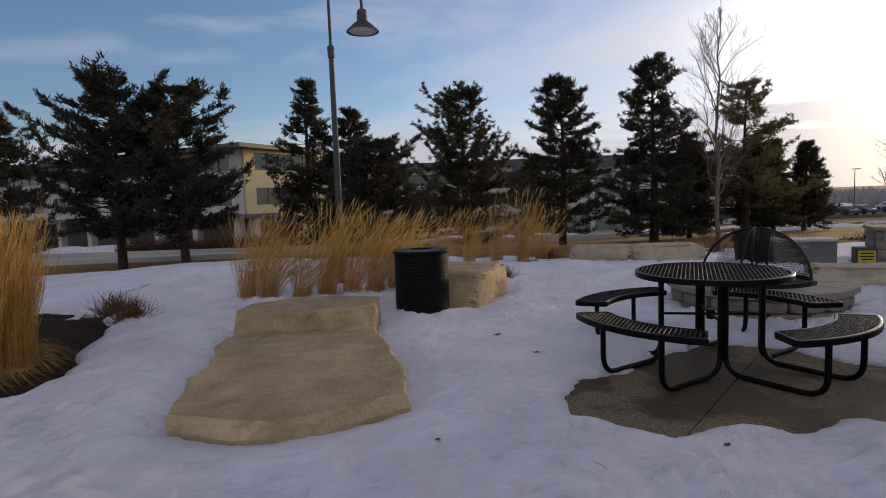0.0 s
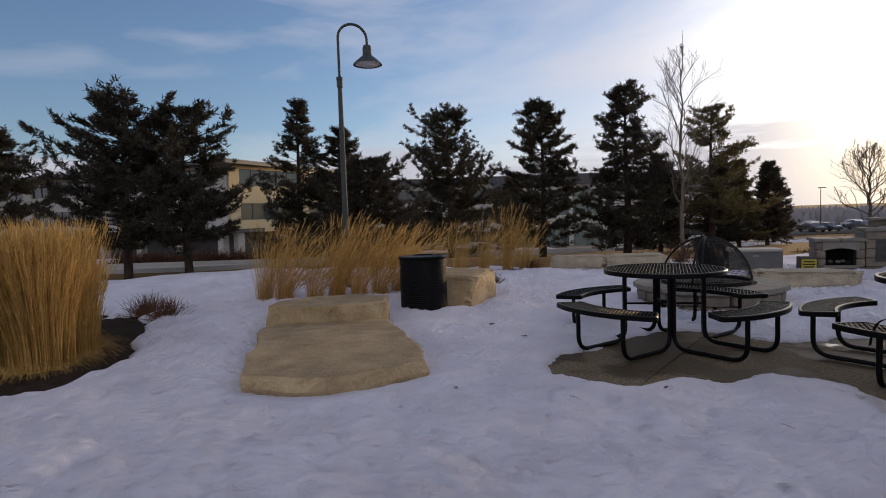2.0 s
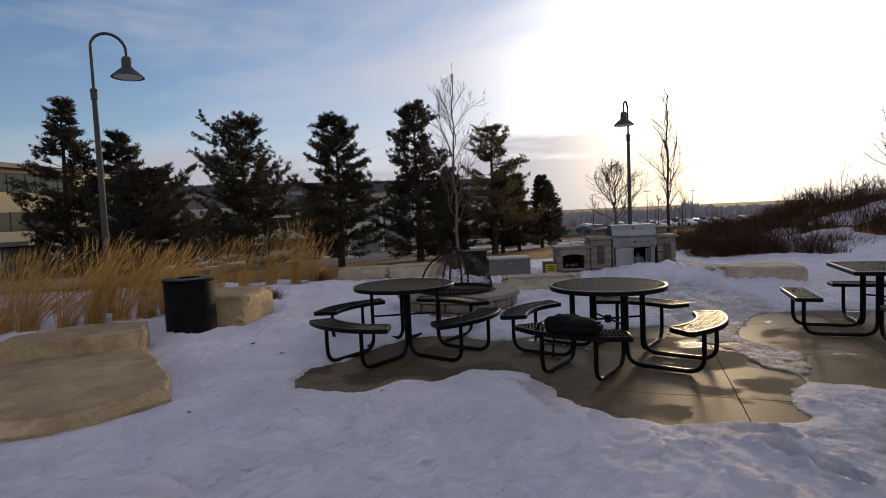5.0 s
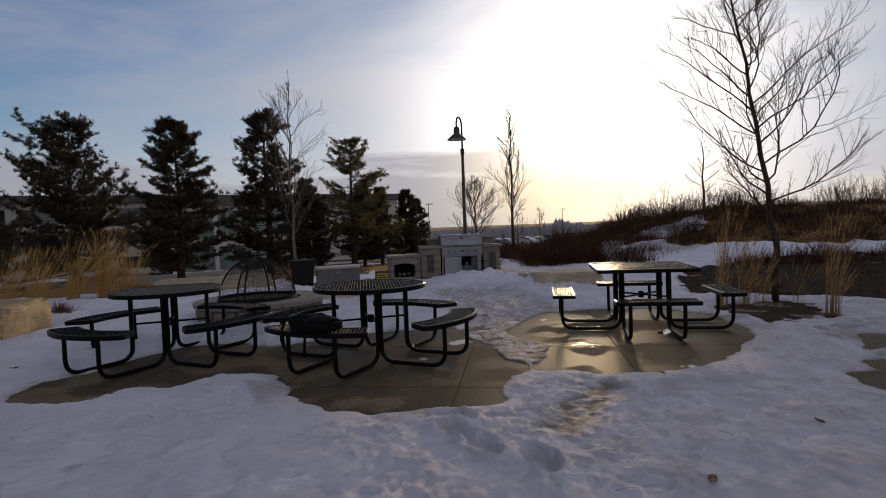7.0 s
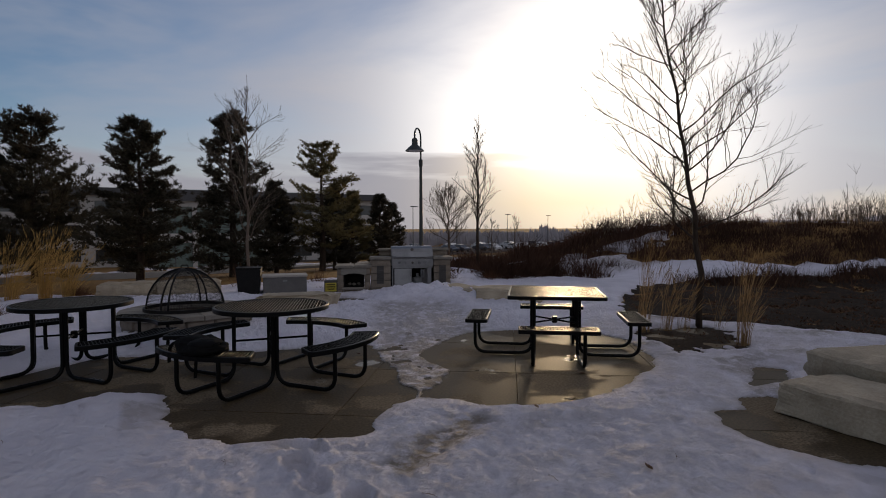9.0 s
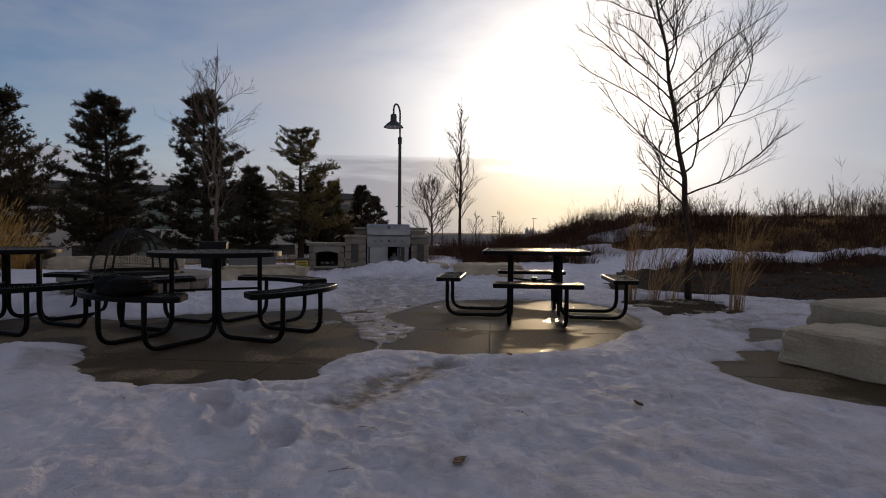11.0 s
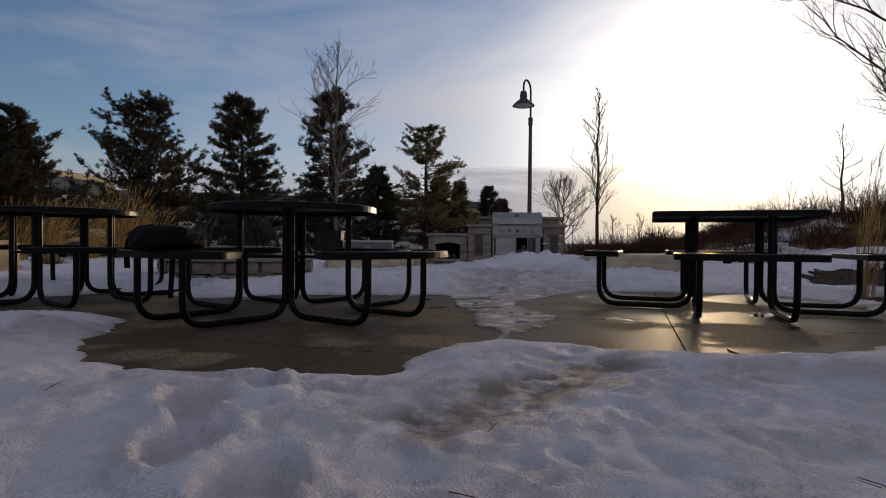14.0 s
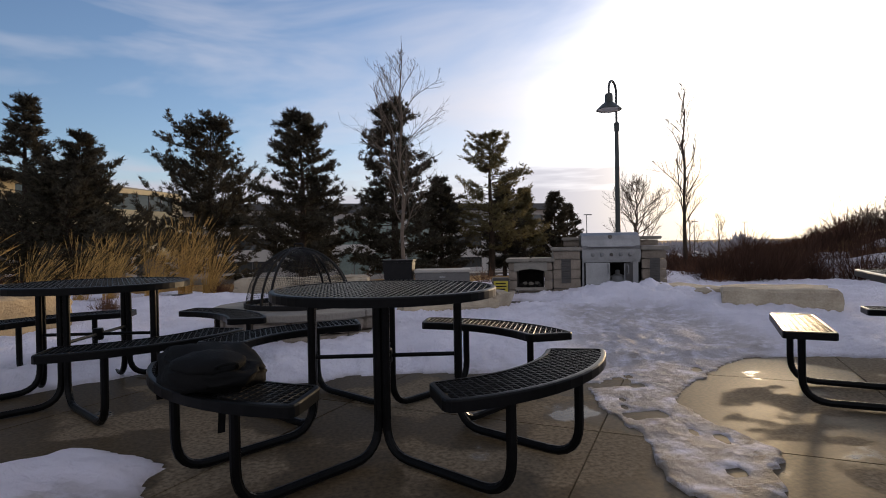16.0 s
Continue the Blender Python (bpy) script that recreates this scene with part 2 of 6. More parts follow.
M["lawn"] = material("dormant_lawn", (0.11, 0.058, 0.020), (0.28, 0.16, 0.055), 0.95, scale=0.35, fine=9, bump=0.8, bump_dist=0.05, spec=0.12)
M["asphalt"] = material("asphalt", (0.048, 0.041, 0.036), (0.092, 0.080, 0.070), 0.85, scale=0.5, fine=30, bump=0.3, spec=0.2)
M["kerb"] = material("kerb_concrete", (0.30, 0.28, 0.25), (0.42, 0.39, 0.35), 0.85, scale=1.5, fine=30)
M["stucco"] = material("tan_precast", (0.58, 0.46, 0.26), (0.68, 0.55, 0.33), 0.9, scale=0.3, fine=8, bump=0.1)
M["stucco_grey"] = material("pale_grey_precast", (0.40, 0.38, 0.36), (0.50, 0.48, 0.46), 0.9, scale=0.3, fine=8, bump=0.1)
M["roof_dark"] = material("dark_fascia", (0.05, 0.05, 0.055), (0.09, 0.09, 0.095), 0.6, scale=0.5, fine=8, bump=0)
M["glass_dark"] = material("tinted_glass", (0.020, 0.026, 0.030), (0.045, 0.055, 0.060), 0.10, scale=0.4, fine=4, bump=0, spec=0.8, rough_var=0.03)
M["glass_green"] = material("green_glass", (0.10, 0.14, 0.13), (0.20, 0.25, 0.23), 0.12, scale=0.4, fine=4, bump=0, spec=0.8, rough_var=0.03)
M["yellow"] = material("yellow_board", (0.34, 0.27, 0.02), (0.48, 0.40, 0.04), 0.5, scale=9, fine=50, bump=0.05)
M["grey_box"] = material("grey_painted_steel", (0.070, 0.066, 0.064), (0.125, 0.118, 0.112), 0.5, scale=4, fine=40, bump=0.1)
M["lens_white"] = material("frosted_lens", (0.50, 0.50, 0.48), (0.62, 0.61, 0.58), 0.4, scale=9, fine=40, bump=0)
M["leaf"] = material("dead_leaf", (0.05, 0.022, 0.010), (0.13, 0.060, 0.025), 0.8, scale=20, fine=80)
M["car_a"] = material("car_paint_grey", (0.10, 0.10, 0.11), (0.14, 0.14, 0.15), 0.25, metal=0.4, scale=2, fine=20, bump=0)
M["car_b"] = material("car_paint_white", (0.55, 0.55, 0.55), (0.62, 0.62, 0.62), 0.25, scale=2, fine=20, bump=0)
M["tyre"] = material("tyre_rubber", (0.012, 0.012, 0.012), (0.025, 0.025, 0.025), 0.85, scale=9, fine=60)


def snow_material():
    m = bpy.data.materials.new("old_snow")
    m.use_nodes = True
    n, l = m.node_tree.nodes, m.node_tree.links
    b = n["Principled BSDF"]
    tc = n.new("ShaderNodeTexCoord")
    g = [n.new("ShaderNodeTexNoise") for _ in range(3)]
    for t, s, d in zip(g, (1.7, 24.0, 170.0), (3, 6, 3)):
        t.inputs["Scale"].default_value, t.inputs["Detail"].default_value = s, d
        l.new(tc.outputs["Object"], t.inputs["Vector"])
    slush = n.new("ShaderNodeAttribute")
    slush.attribute_name = "slush"
    dirt = n.new("ShaderNodeMath")
    dirt.operation = "MULTIPLY"
    l.new(slush.outputs["Fac"], dirt.inputs[0])
    rr = n.new("ShaderNodeMapRange")
    rr.inputs["From Min"].default_value, rr.inputs["From Max"].default_value = 0.31, 0.52
    mid = n.new("ShaderNodeTexNoise")
    mid.inputs["Scale"].default_value, mid.inputs["Detail"].default_value, mid.inputs["Roughness"].default_value = 6.5, 7, 0.62
    l.new(tc.outputs["Object"], mid.inputs["Vector"])
    l.new(mid.outputs[0], rr.inputs["Value"])
    l.new(rr.outputs[0], dirt.inputs[1])
    clean = n.new("ShaderNodeValToRGB")
    clean.color_ramp.elements[0].color, clean.color_ramp.elements[1].color = (0.79, 0.75, 0.83, 1), (0.94, 0.90, 0.98, 1)
    clean.color_ramp.elements[0].position, clean.color_ramp.elements[1].position = 0.3, 0.7
    l.new(g[0].outputs[0], clean.inputs[0])
    mix = n.new("ShaderNodeMix")
    mix.data_type = "RGBA"
    l.new(dirt.outputs[0], mix.inputs[0])
    l.new(clean.outputs[0], mix.inputs[6])
    mix.inputs[7].default_value = (0.27, 0.225, 0.185, 1)
    l.new(mix.outputs[2], b.inputs["Base Color"])
    ro = n.new("ShaderNodeMapRange")
    ro.inputs["To Min"].default_value, ro.inputs["To Max"].default_value = 0.75, 0.66
    l.new(slush.outputs["Fac"], ro.inputs["Value"])
    l.new(ro.outputs[0], b.inputs["Roughness"])
    b.inputs["Specular IOR Level"].default_value = 0.22
    add = n.new("ShaderNodeMath")
    add.operation = "MULTIPLY_ADD"
    l.new(g[2].outputs[0], add.inputs[0])
    add.inputs[1].default_value = 0.55
    l.new(g[1].outputs[0], add.inputs[2])
    cup = n.new("ShaderNodeTexVoronoi")
    cup.inputs["Scale"].default_value = 10.5
    bent = n.new("ShaderNodeMix")
    bent.data_type = "VECTOR"
    bent.inputs[0].default_value = 0.07
    l.new(tc.outputs["Object"], bent.inputs[4])
    l.new(mid.outputs["Color"], bent.inputs[5])
    l.new(bent.outputs[1], cup.inputs["Vector"])
    cups = n.new("ShaderNodeMath")
    cups.operation = "MULTIPLY_ADD"
    l.new(cup.outputs["Distance"], cups.inputs[0])
    cups.inputs[1].default_value = 0.80
    l.new(add.outputs[0], cups.inputs[2])
    bp = n.new("ShaderNodeBump")
    bp.inputs["Strength"].default_value, bp.inputs["Distance"].default_value = 1.0, 0.042
    l.new(cups.outputs[0], bp.inputs["Height"])
    l.new(bp.outputs[0], b.inputs["Normal"])
    return m


M["snow"] = snow_material()


def wet_concrete():
    m = bpy.data.materials.new("wet_concrete")
    m.use_nodes = True
    n, l = m.node_tree.nodes, m.node_tree.links
    b = n["Principled BSDF"]
    geo = n.new("ShaderNodeNewGeometry")
    a, f = n.new("ShaderNodeTexNoise"), n.new("ShaderNodeTexNoise")
    a.inputs["Scale"].default_value, a.inputs["Detail"].default_value = 1.1, 5
    f.inputs["Scale"].default_value, f.inputs["Detail"].default_value = 45, 4
    for t in (a, f):
        l.new(geo.outputs["Position"], t.inputs["Vector"])
    wet = n.new("ShaderNodeMapRange")
    wet.inputs["From Min"].default_value, wet.inputs["From Max"].default_value = 0.455, 0.50
    l.new(a.outputs[0], wet.inputs["Value"])
    dry = n.new("ShaderNodeValToRGB")
    dry.color_ramp.elements[0].color, dry.color_ramp.elements[1].color = (0.105, 0.080, 0.052, 1), (0.205, 0.160, 0.108, 1)
    dry.color_ramp.elements[0].position, dry.color_ramp.elements[1].position = 0.35, 0.65
    l.new(f.outputs[0], dry.inputs[0])
    mix = n.new("ShaderNodeMix")
    mix.data_type, mix.blend_type = "RGBA", "MULTIPLY"
    l.new(wet.outputs[0], mix.inputs[0])
    l.new(dry.outputs[0], mix.inputs[6])
    mix.inputs[7].default_value = (0.40, 0.37, 0.31, 1)
    l.new(mix.outputs[2], b.inputs["Base Color"])
    ro = n.new("ShaderNodeMapRange")
    ro.inputs["To Min"].default_value, ro.inputs["To Max"].default_value = 0.90, 0.52
    l.new(wet.outputs[0], ro.inputs["Value"])
    pool, low, shine = n.new("ShaderNodeTexNoise"), n.new("ShaderNodeMapRange"), n.new("ShaderNodeMix")
    pool.inputs["Scale"].default_value, pool.inputs["Detail"].default_value = 1.9, 5
    l.new(geo.outputs["Position"], pool.inputs["Vector"])
    low.inputs["From Min"].default_value, low.inputs["From Max"].default_value = 0.65, 0.68
    l.new(pool.outputs[0], low.inputs["Value"])
    l.new(low.outputs[0], shine.inputs[0])
    l.new(ro.outputs[0], shine.inputs[2])
    shine.inputs[3].default_value = 0.12
    l.new(shine.outputs[0], b.inputs["Roughness"])
    b.inputs["Specular IOR Level"].default_value = 0.065
    bp = n.new("ShaderNodeBump")
    bp.inputs["Distance"].default_value = 0.006
    inv = n.new("ShaderNodeMath")
    inv.operation = "MULTIPLY_ADD"
    l.new(wet.outputs[0], inv.inputs[0])
    inv.inputs[1].default_value, inv.inputs[2].default_value = -0.35, 0.4
    l.new(inv.outputs[0], bp.inputs["Strength"])
    l.new(f.outputs[0], bp.inputs["Height"])
    l.new(bp.outputs[0], b.inputs["Normal"])
    return m


M["concrete"] = wet_concrete()

# ---- mesh tools ----


def part(name, bm, mat, parent=None, label="", smooth=False):
    """One mesh object from a bmesh, under a thing or a part."""
    me = bpy.data.meshes.new(name)
    bm.normal_update()
    bm.to_mesh(me)
    bm.free()
    if smooth:
        me.polygons.foreach_set("use_smooth", [True] * len(me.polygons))
        me.update()
    me.materials.append(mat)
    ob = new(name, me)
    if parent is not None:
        ob.parent = parent
    if label:
        ob["label"] = label
    return ob


def raw(name, verts, faces, mat, parent=None, smooth=False):
    me = bpy.data.meshes.new(name)
    me.from_pydata(verts, [], faces)
    if smooth:
        me.polygons.foreach_set("use_smooth", [True] * len(me.polygons))
    me.update()
    me.materials.append(mat)
    ob = new(name, me)
    if parent is not None:
        ob.parent = parent
    return ob


def thing(name, label, category, m=None, group="", kind=""):
    ob = new(name)
    if m is not None:
        ob.matrix_world = m
    return tagged(ob, label, category, group, kind)


def box(bm, size, at=(0, 0, 0), rz=0.0, bevel=0.0, tilt=None):
    m = Matrix.Translation(at) @ Matrix.Rotation(rz, 4, "Z")
    if tilt is not None:
        m = m @ tilt
    made = bmesh.ops.create_cube(bm, size=1.0, matrix=m @ Matrix.Diagonal((*size, 1)))
    if bevel:
        edges = {e for v in made["verts"] for e in v.link_edges}
        bmesh.ops.bevel(bm, geom=list(edges), offset=bevel, segments=2, affect="EDGES")


def rounded_path(points, radius, steps=5):
    """A polyline with its inner corners rounded."""
    pts = [Vector(p) for p in points]
    out = [pts[0]]
    for a, b, c in zip(pts, pts[1:], pts[2:]):
        u, w = (a - b), (c - b)
        r = min(radius, u.length * 0.48, w.length * 0.48)
        s, e = b + u.normalized() * r, b + w.normalized() * r
        for i in range(steps + 1):
            t = i / steps
            out.append((1 - t) ** 2 * s + 2 * t * (1 - t) * b + t * t * e)
    out.append(pts[-1])
    return out


def tube(bm, pts, radius, seg=8, taper=1.0):
    """A round bar along points, closed at both ends."""
    pts = [Vector(p) for p in pts]
    side, rings = None, []
    for i, p in enumerate(pts):
        d = (pts[min(i + 1, len(pts) - 1)] - pts[max(i - 1, 0)]).normalized()
        if side is None:
            side = d.orthogonal().normalized()
        side = (side - d * side.dot(d)).normalized()
        up = d.cross(side)
        r = radius * (1 + (taper - 1) * i / max(1, len(pts) - 1))
        rings.append([bm.verts.new(p + r * (math.cos(6.28319 * k / seg) * side + math.sin(6.28319 * k / seg) * up)) for k in range(seg)])
    for a, b in zip(rings, rings[1:]):
        for k in range(seg):
            bm.faces.new((a[k], a[(k + 1) % seg], b[(k + 1) % seg], b[k]))
    bm.faces.new(list(reversed(rings[0])))
    bm.faces.new(rings[-1])


def lathe(bm, profile, seg=28, at=(0, 0, 0)):
    """A body turned about z from (radius, height) pairs, closed at the ends."""
    at = Vector(at)
    rings = [[bm.verts.new(at + Vector((r * math.cos(6.28319 * k / seg), r * math.sin(6.28319 * k / seg), z))) for k in range(seg)] for r, z in profile]
    for a, b in zip(rings, rings[1:]):
        for k in range(seg):
            bm.faces.new((a[k], a[(k + 1) % seg], b[(k + 1) % seg], b[k]))
    bm.faces.new(list(reversed(rings[0])))
    bm.faces.new(rings[-1])


def fbm(x, y, z=0.0, octaves=3):
    return noise.fractal(Vector((x, y, z)), 1.0, 2.0, octaves)


def rough_stone(bm, size, seed, cuts=7, chip=0.05, lump=0.03, at=(0, 0, 0), rz=0.0, skew=0.0):
    """A quarried block: flat bedded top, broken uneven sides, worn edges."""
    w, d, h = size
    tmp = bmesh.new()
    bmesh.ops.create_cube(tmp, size=1.0)
    bmesh.ops.subdivide_edges(tmp, edges=tmp.edges[:], cuts=cuts, use_grid_fill=True)
    m = Matrix.Translation(at) @ Matrix.Rotation(rz, 4, "Z")
    for v in tmp.verts:
        c = v.co.copy()
        p = Vector((c.x * w, c.y * d, c.z * h))
        n1 = noise.noise_vector(Vector((p.x * 1.7 + seed * 7.1, p.y * 1.7, p.z * 3.1)))
        n2 = noise.noise_vector(Vector((p.x * 6.0 + seed * 3.3, p.y * 6.0, p.z * 8.0)))
        side = max(abs(c.x), abs(c.y)) > 0.49
        edge = (abs(c.x) > 0.49) + (abs(c.y) > 0.49) + (abs(c.z) > 0.49)
        p += Vector((n1.x, n1.y, 0)) * lump * (2.2 if side else 0.6) + n2 * lump * 0.45
        p.z += n1.z * lump * 0.35
        if edge >= 2:
            pull = chip * (0.35 + abs(n2.x) * 1.6) * (edge - 1)
            p.x -= math.copysign(min(pull, w * 0.2), c.x) if abs(c.x) > 0.49 else 0
            p.y -= math.copysign(min(pull, d * 0.2), c.y) if abs(c.y) > 0.49 else 0
            p.z -= math.copysign(min(pull * 0.6, h * 0.15), c.z) if abs(c.z) > 0.49 else 0
        p.x += skew * p.y
        v.co = m @ p
    me = bpy.data.meshes.new("tmp")
    tmp.to_mesh(me)
    tmp.free()
    bm.from_mesh(me)
    bpy.data.meshes.remove(me)

# ---- ground, snow, patio ----


def smooth01(t):
    t = np.clip(t, 0, 1)
    return t * t * (3 - 2 * t)


def ground_z(x, y):
    """Level round the patio, falling gently towards the buildings, with a bank on the sunny side."""
    x, y = np.asarray(x, float), np.asarray(y, float)
    fall = -0.052 * np.clip(np.hypot(np.maximum(y - 14, 0), np.maximum(-x - 14, 0) * 0.3), 0, 62)
    s = (x - 11.0) * 0.81 + (y - 10.0) * 0.58
    p = (x - 11.0) * 0.58 - (y - 10.0) * 0.81
    bank = smooth01((s - 0.6) / 10.5) * smooth01((p + 4.5) / 10.0)
    return fall * (1 - bank) + bank * (1.75 + 0.012 * np.clip(s - 10, 0, 40))


def poly_dist(x, y, poly):
    """Signed distance to a polygon, negative inside."""
    px, py = np.asarray(x, float), np.asarray(y, float)
    best, inside = np.full(px.shape, 1e9), np.zeros(px.shape, bool)
    for (ax, ay), (bx, by) in zip(poly, poly[1:] + poly[:1]):
        ex, ey = bx - ax, by - ay
        t = np.clip(((px - ax) * ex + (py - ay) * ey) / (ex * ex + ey * ey), 0, 1)
        best = np.minimum(best, np.hypot(px - ax - t * ex, py - ay - t * ey))
        if ay != by:
            cross = (ay > py) != (by > py)
            inside ^= cross & (px < (bx - ax) * (py - ay) / (by - ay) + ax)
    return np.where(inside, -best, best)


WET = [  # bare wet concrete round the three tables
    [(0.20, 2.20), (0.27, 1.86), (0.49, 1.76), (0.56, 1.56), (0.72, 1.48), (1.04, 1.70), (1.24, 1.66), (1.4, 1.5), (1.58, 1.6), (1.85, 1.75), (2.1, 1.72), (2.36, 1.45), (2.28, 1.1), (2.3, 0.75), (2.36, 0.45), (2.5, 0.15), (2.73, -0.1), (3.0, -0.22), (3.25, -0.28), (3.5, -0.38), (3.68, -0.32), (3.82, -0.05), (4.1, 0.2),
     (4.35, 0.24), (4.5, 0.45), (4.42, 0.66), (4.52, 1.04), (4.6, 1.67), (4.75, 2.3), (4.72, 2.7), (4.0, 2.85), (3.2, 2.98), (2.7, 2.75), (2.5, 2.9), (2.2, 3.3), (1.6, 3.45), (1.1, 3.1), (0.8, 2.75), (0.4, 2.6)],
    [(4.35, 0.24), (4.65, 0.0), (4.75, -0.2), (5.05, -0.38), (5.5, -0.45), (5.95, -0.45), (6.45, -0.3), (7.0, -0.05), (7.45, 0.3), (8.1, 1.15), (7.95, 2.05), (7.15, 2.55), (6.5, 2.75), (5.9, 2.4), (5.25, 1.85), (5.12, 1.3), (5.02, 0.95), (4.72, 0.55), (4.5, 0.45)],
    [(6.12, -1.85), (6.18, -1.6), (6.42, -1.38), (6.68, -1.46), (6.92, -1.22), (7.2, -1.25), (7.4, -1.6), (7.1, -2.5), (6.5, -2.7), (6.2, -2.4)],
    [(7.3, -1.05), (7.6, -0.86), (7.95, -0.6), (8.2, -0.5), (8.25, -0.8), (7.9, -1.1)],
    [(5.2, 7.6), (5.4, 6.75), (6.3, 6.6), (6.5, 7.2), (6.2, 7.9)],
]
BED_R = [(9.75, 2.75), (10.2, 2.0), (10.75, 1.45), (11.1, 0.5), (11.5, -0.6), (13.5, -2.4), (40, -9.0), (40, -2.5), (19.6, 3.9), (18.6, 4.35), (17.4, 5.5), (16.1, 6.3), (13.6, 6.0), (12.0, 4.9), (10.7, 3.8)]
BED_S = [(8.2, 1.35), (8.2, 0.8), (7.9, 0.25), (8.45, 0.15), (8.75, -0.1), (9.35, 0.0), (9.6, 0.6), (9.95, 0.9), (9.7, 1.6), (9.0, 1.8)]
STREAK = [(3.50, -1.02), (3.60, -1.17), (3.80, -1.13), (4.08, -1.0), (4.36, -0.80), (4.55, -0.55), (4.36, -0.46), (3.98, -0.74), (3.72, -0.90)]
BED_L = [(-4.0, 1.7), (-4.15, 2.9), (-4.6, 4.0), (-5.5, 5.3), (-9, 6.0), (-12, 2.0), (-6, -0.5)]
SNOW_EDGE = [(-60, 7.0), (-16, 8.2), (-9, 10.2), (-7.6, 11.6), (-3, 11.7), (0.2, 11.3), (1.4, 10.6), (2.6, 11.2), (6.0, 12.2), (9.0, 12.6), (12.6, 14.6), (12.8, 11.0), (13.0, 8.8), (14.8, 8.1), (17.3, 8.4), (18.2, 7.3), (18.8, 6.1), (20.3, 4.3), (40, -2.0), (40, -60), (-60, -60)]
STRIP = [(10.2, 4.2), (10.9, 4.9), (13.0, 6.9), (14.8, 8.1), (17.3, 8.4), (18.2, 7.3), (18.8, 6.1), (20.3, 4.3), (19.6, 3.9), (18.6, 4.35), (17.4, 5.5), (16.1, 6.3), (13.6, 6.0), (12.0, 4.9), (10.6, 3.8)]
SLAB_A = [(-2.30, 1.46), (-1.92, 1.36), (-1.56, 1.34), (-1.28, 1.50), (-1.12, 1.62), (-0.87, 1.84), (-0.95, 2.36), (-1.08, 2.75), (-1.30, 3.34), (-1.46, 3.78), (-2.10, 3.82), (-2.70, 3.74), (-2.88, 3.36), (-2.62, 2.62), (-2.52, 2.10)]
SLAB_B = [(-2.92, 3.72), (-2.30, 3.60), (-1.74, 3.70), (-1.50, 3.95), (-1.55, 4.40), (-2.05, 4.55), (-2.55, 4.48), (-2.92, 4.12)]
PRINTS = [(3.18, -1.46, -0.15), (3.03, -1.12, -0.1), (3.01, -0.80, 0.05), (3.16, -0.54, 0.3)]


def snow_thickness(x, y):
    """Depth of the snow sheet over the ground (negative: bare), and how slushy it is."""
    n1 = np.array([fbm(a * 1.1, b * 1.1, 0.3, 4) for a, b in zip(x, y)])
    n2 = np.array([fbm(a * 3.7, b * 3.7, 5.1, 3) for a, b in zip(x, y)])
    n3 = np.array([fbm(a * 9.0, b * 9.0, 1.7, 2) for a, b in zip(x, y)])
    n4 = np.array([fbm(a * 21.0, b * 21.0, 3.3, 2) for a, b in zip(x, y)])
    warp = 0.13 * n1 + 0.07 * n2
    f = np.full(x.shape, 1e9)
    for poly in WET:
        f = np.minimum(f, poly_dist(x, y, poly) + warp * 0.75)
    f = np.minimum(f, poly_dist(x, y, BED_S) + 0.16 + 0.35 * n1 + 0.30 * n2)
    for poly in (BED_R, BED_L):
        f = np.minimum(f, poly_dist(x, y, poly) + warp * 1.3)
    edge = -poly_dist(x, y, SNOW_EDGE) + warp * 2.0
    f = np.minimum(f, edge)
    # trodden way from the camera's corner to the grill
    way = poly_dist(x, y, [(4.38, 0.5), (4.7, 0.4), (5.08, 0.9), (5.15, 1.3), (5.3, 1.8), (5.95, 2.35), (6.8, 2.9), (7.2, 4.1), (7.4, 5.2), (6.3, 6.0), (5.6, 4.6), (5.05, 2.9), (4.65, 2.3), (4.55, 1.65), (4.45, 1.0)])
    trodden = smooth01((0.30 - way + 1.2 * warp) / 0.5)
    streak = smooth01((0.15 - poly_dist(x, y, STREAK) + 1.3 * warp) / 0.24)
    flat = 1 - 0.45 * smooth01((x - 1.6) / 1.4) * smooth01((3.4 - y) / 1.2)
    depth = flat * (0.105 * (1 - np.exp(-np.maximum(f, 0) / 0.24)) + 0.026 * n1 * smooth01(f / 0.6) + (0.022 * n2 - 0.052 * (np.abs(n3) - 0.22) + 0.016 * n4) * smooth01(f / 0.3))
    thin = np.where(y > 2.9, 0.014 + 0.030 * n2 + 0.012 * n1, 0.003 + 0.012 * n2 + 0.006 * n3 + 0.004 * n1)
    depth = np.where(f > 0, depth * (1 - trodden) + np.where(y > 2.9, thin + 0.012 + 0.012 * n3, np.where(y < 0.25, np.maximum(thin, 0.012) + 0.012 * n3, thin + 0.003)) * trodden, depth)
    # old footprints, a trench, the heap before the grill and drifts by the stones
    for a, b, turn in PRINTS:
        u, w = (x - a) * math.cos(turn) + (y - b) * math.sin(turn), -(x - a) * math.sin(turn) + (y - b) * math.cos(turn)
        r = np.hypot(u / (0.072 + 0.016 * (w > 0)), w / 0.165)
        depth += (-0.062 * np.exp(-np.clip(r, 0, 4) ** 12) + 0.026 * np.exp(-(((r - 1.35) / 0.3) ** 2))) * (1 + 0.5 * n3)
    trench = np.abs(poly_dist(x, y, [(4.42, -0.62), (4.92, -0.88), (5.34, -1.08), (5.75, -1.18), (5.75, -1.17), (5.34, -1.07), (4.92, -0.87), (4.42, -0.61)])) + 0.02 * n2
    depth += np.where(f > 0.05, -np.minimum(0.045, 0.85 * np.maximum(depth, 0)), 0) * np.exp(-((trench / 0.035) ** 2))
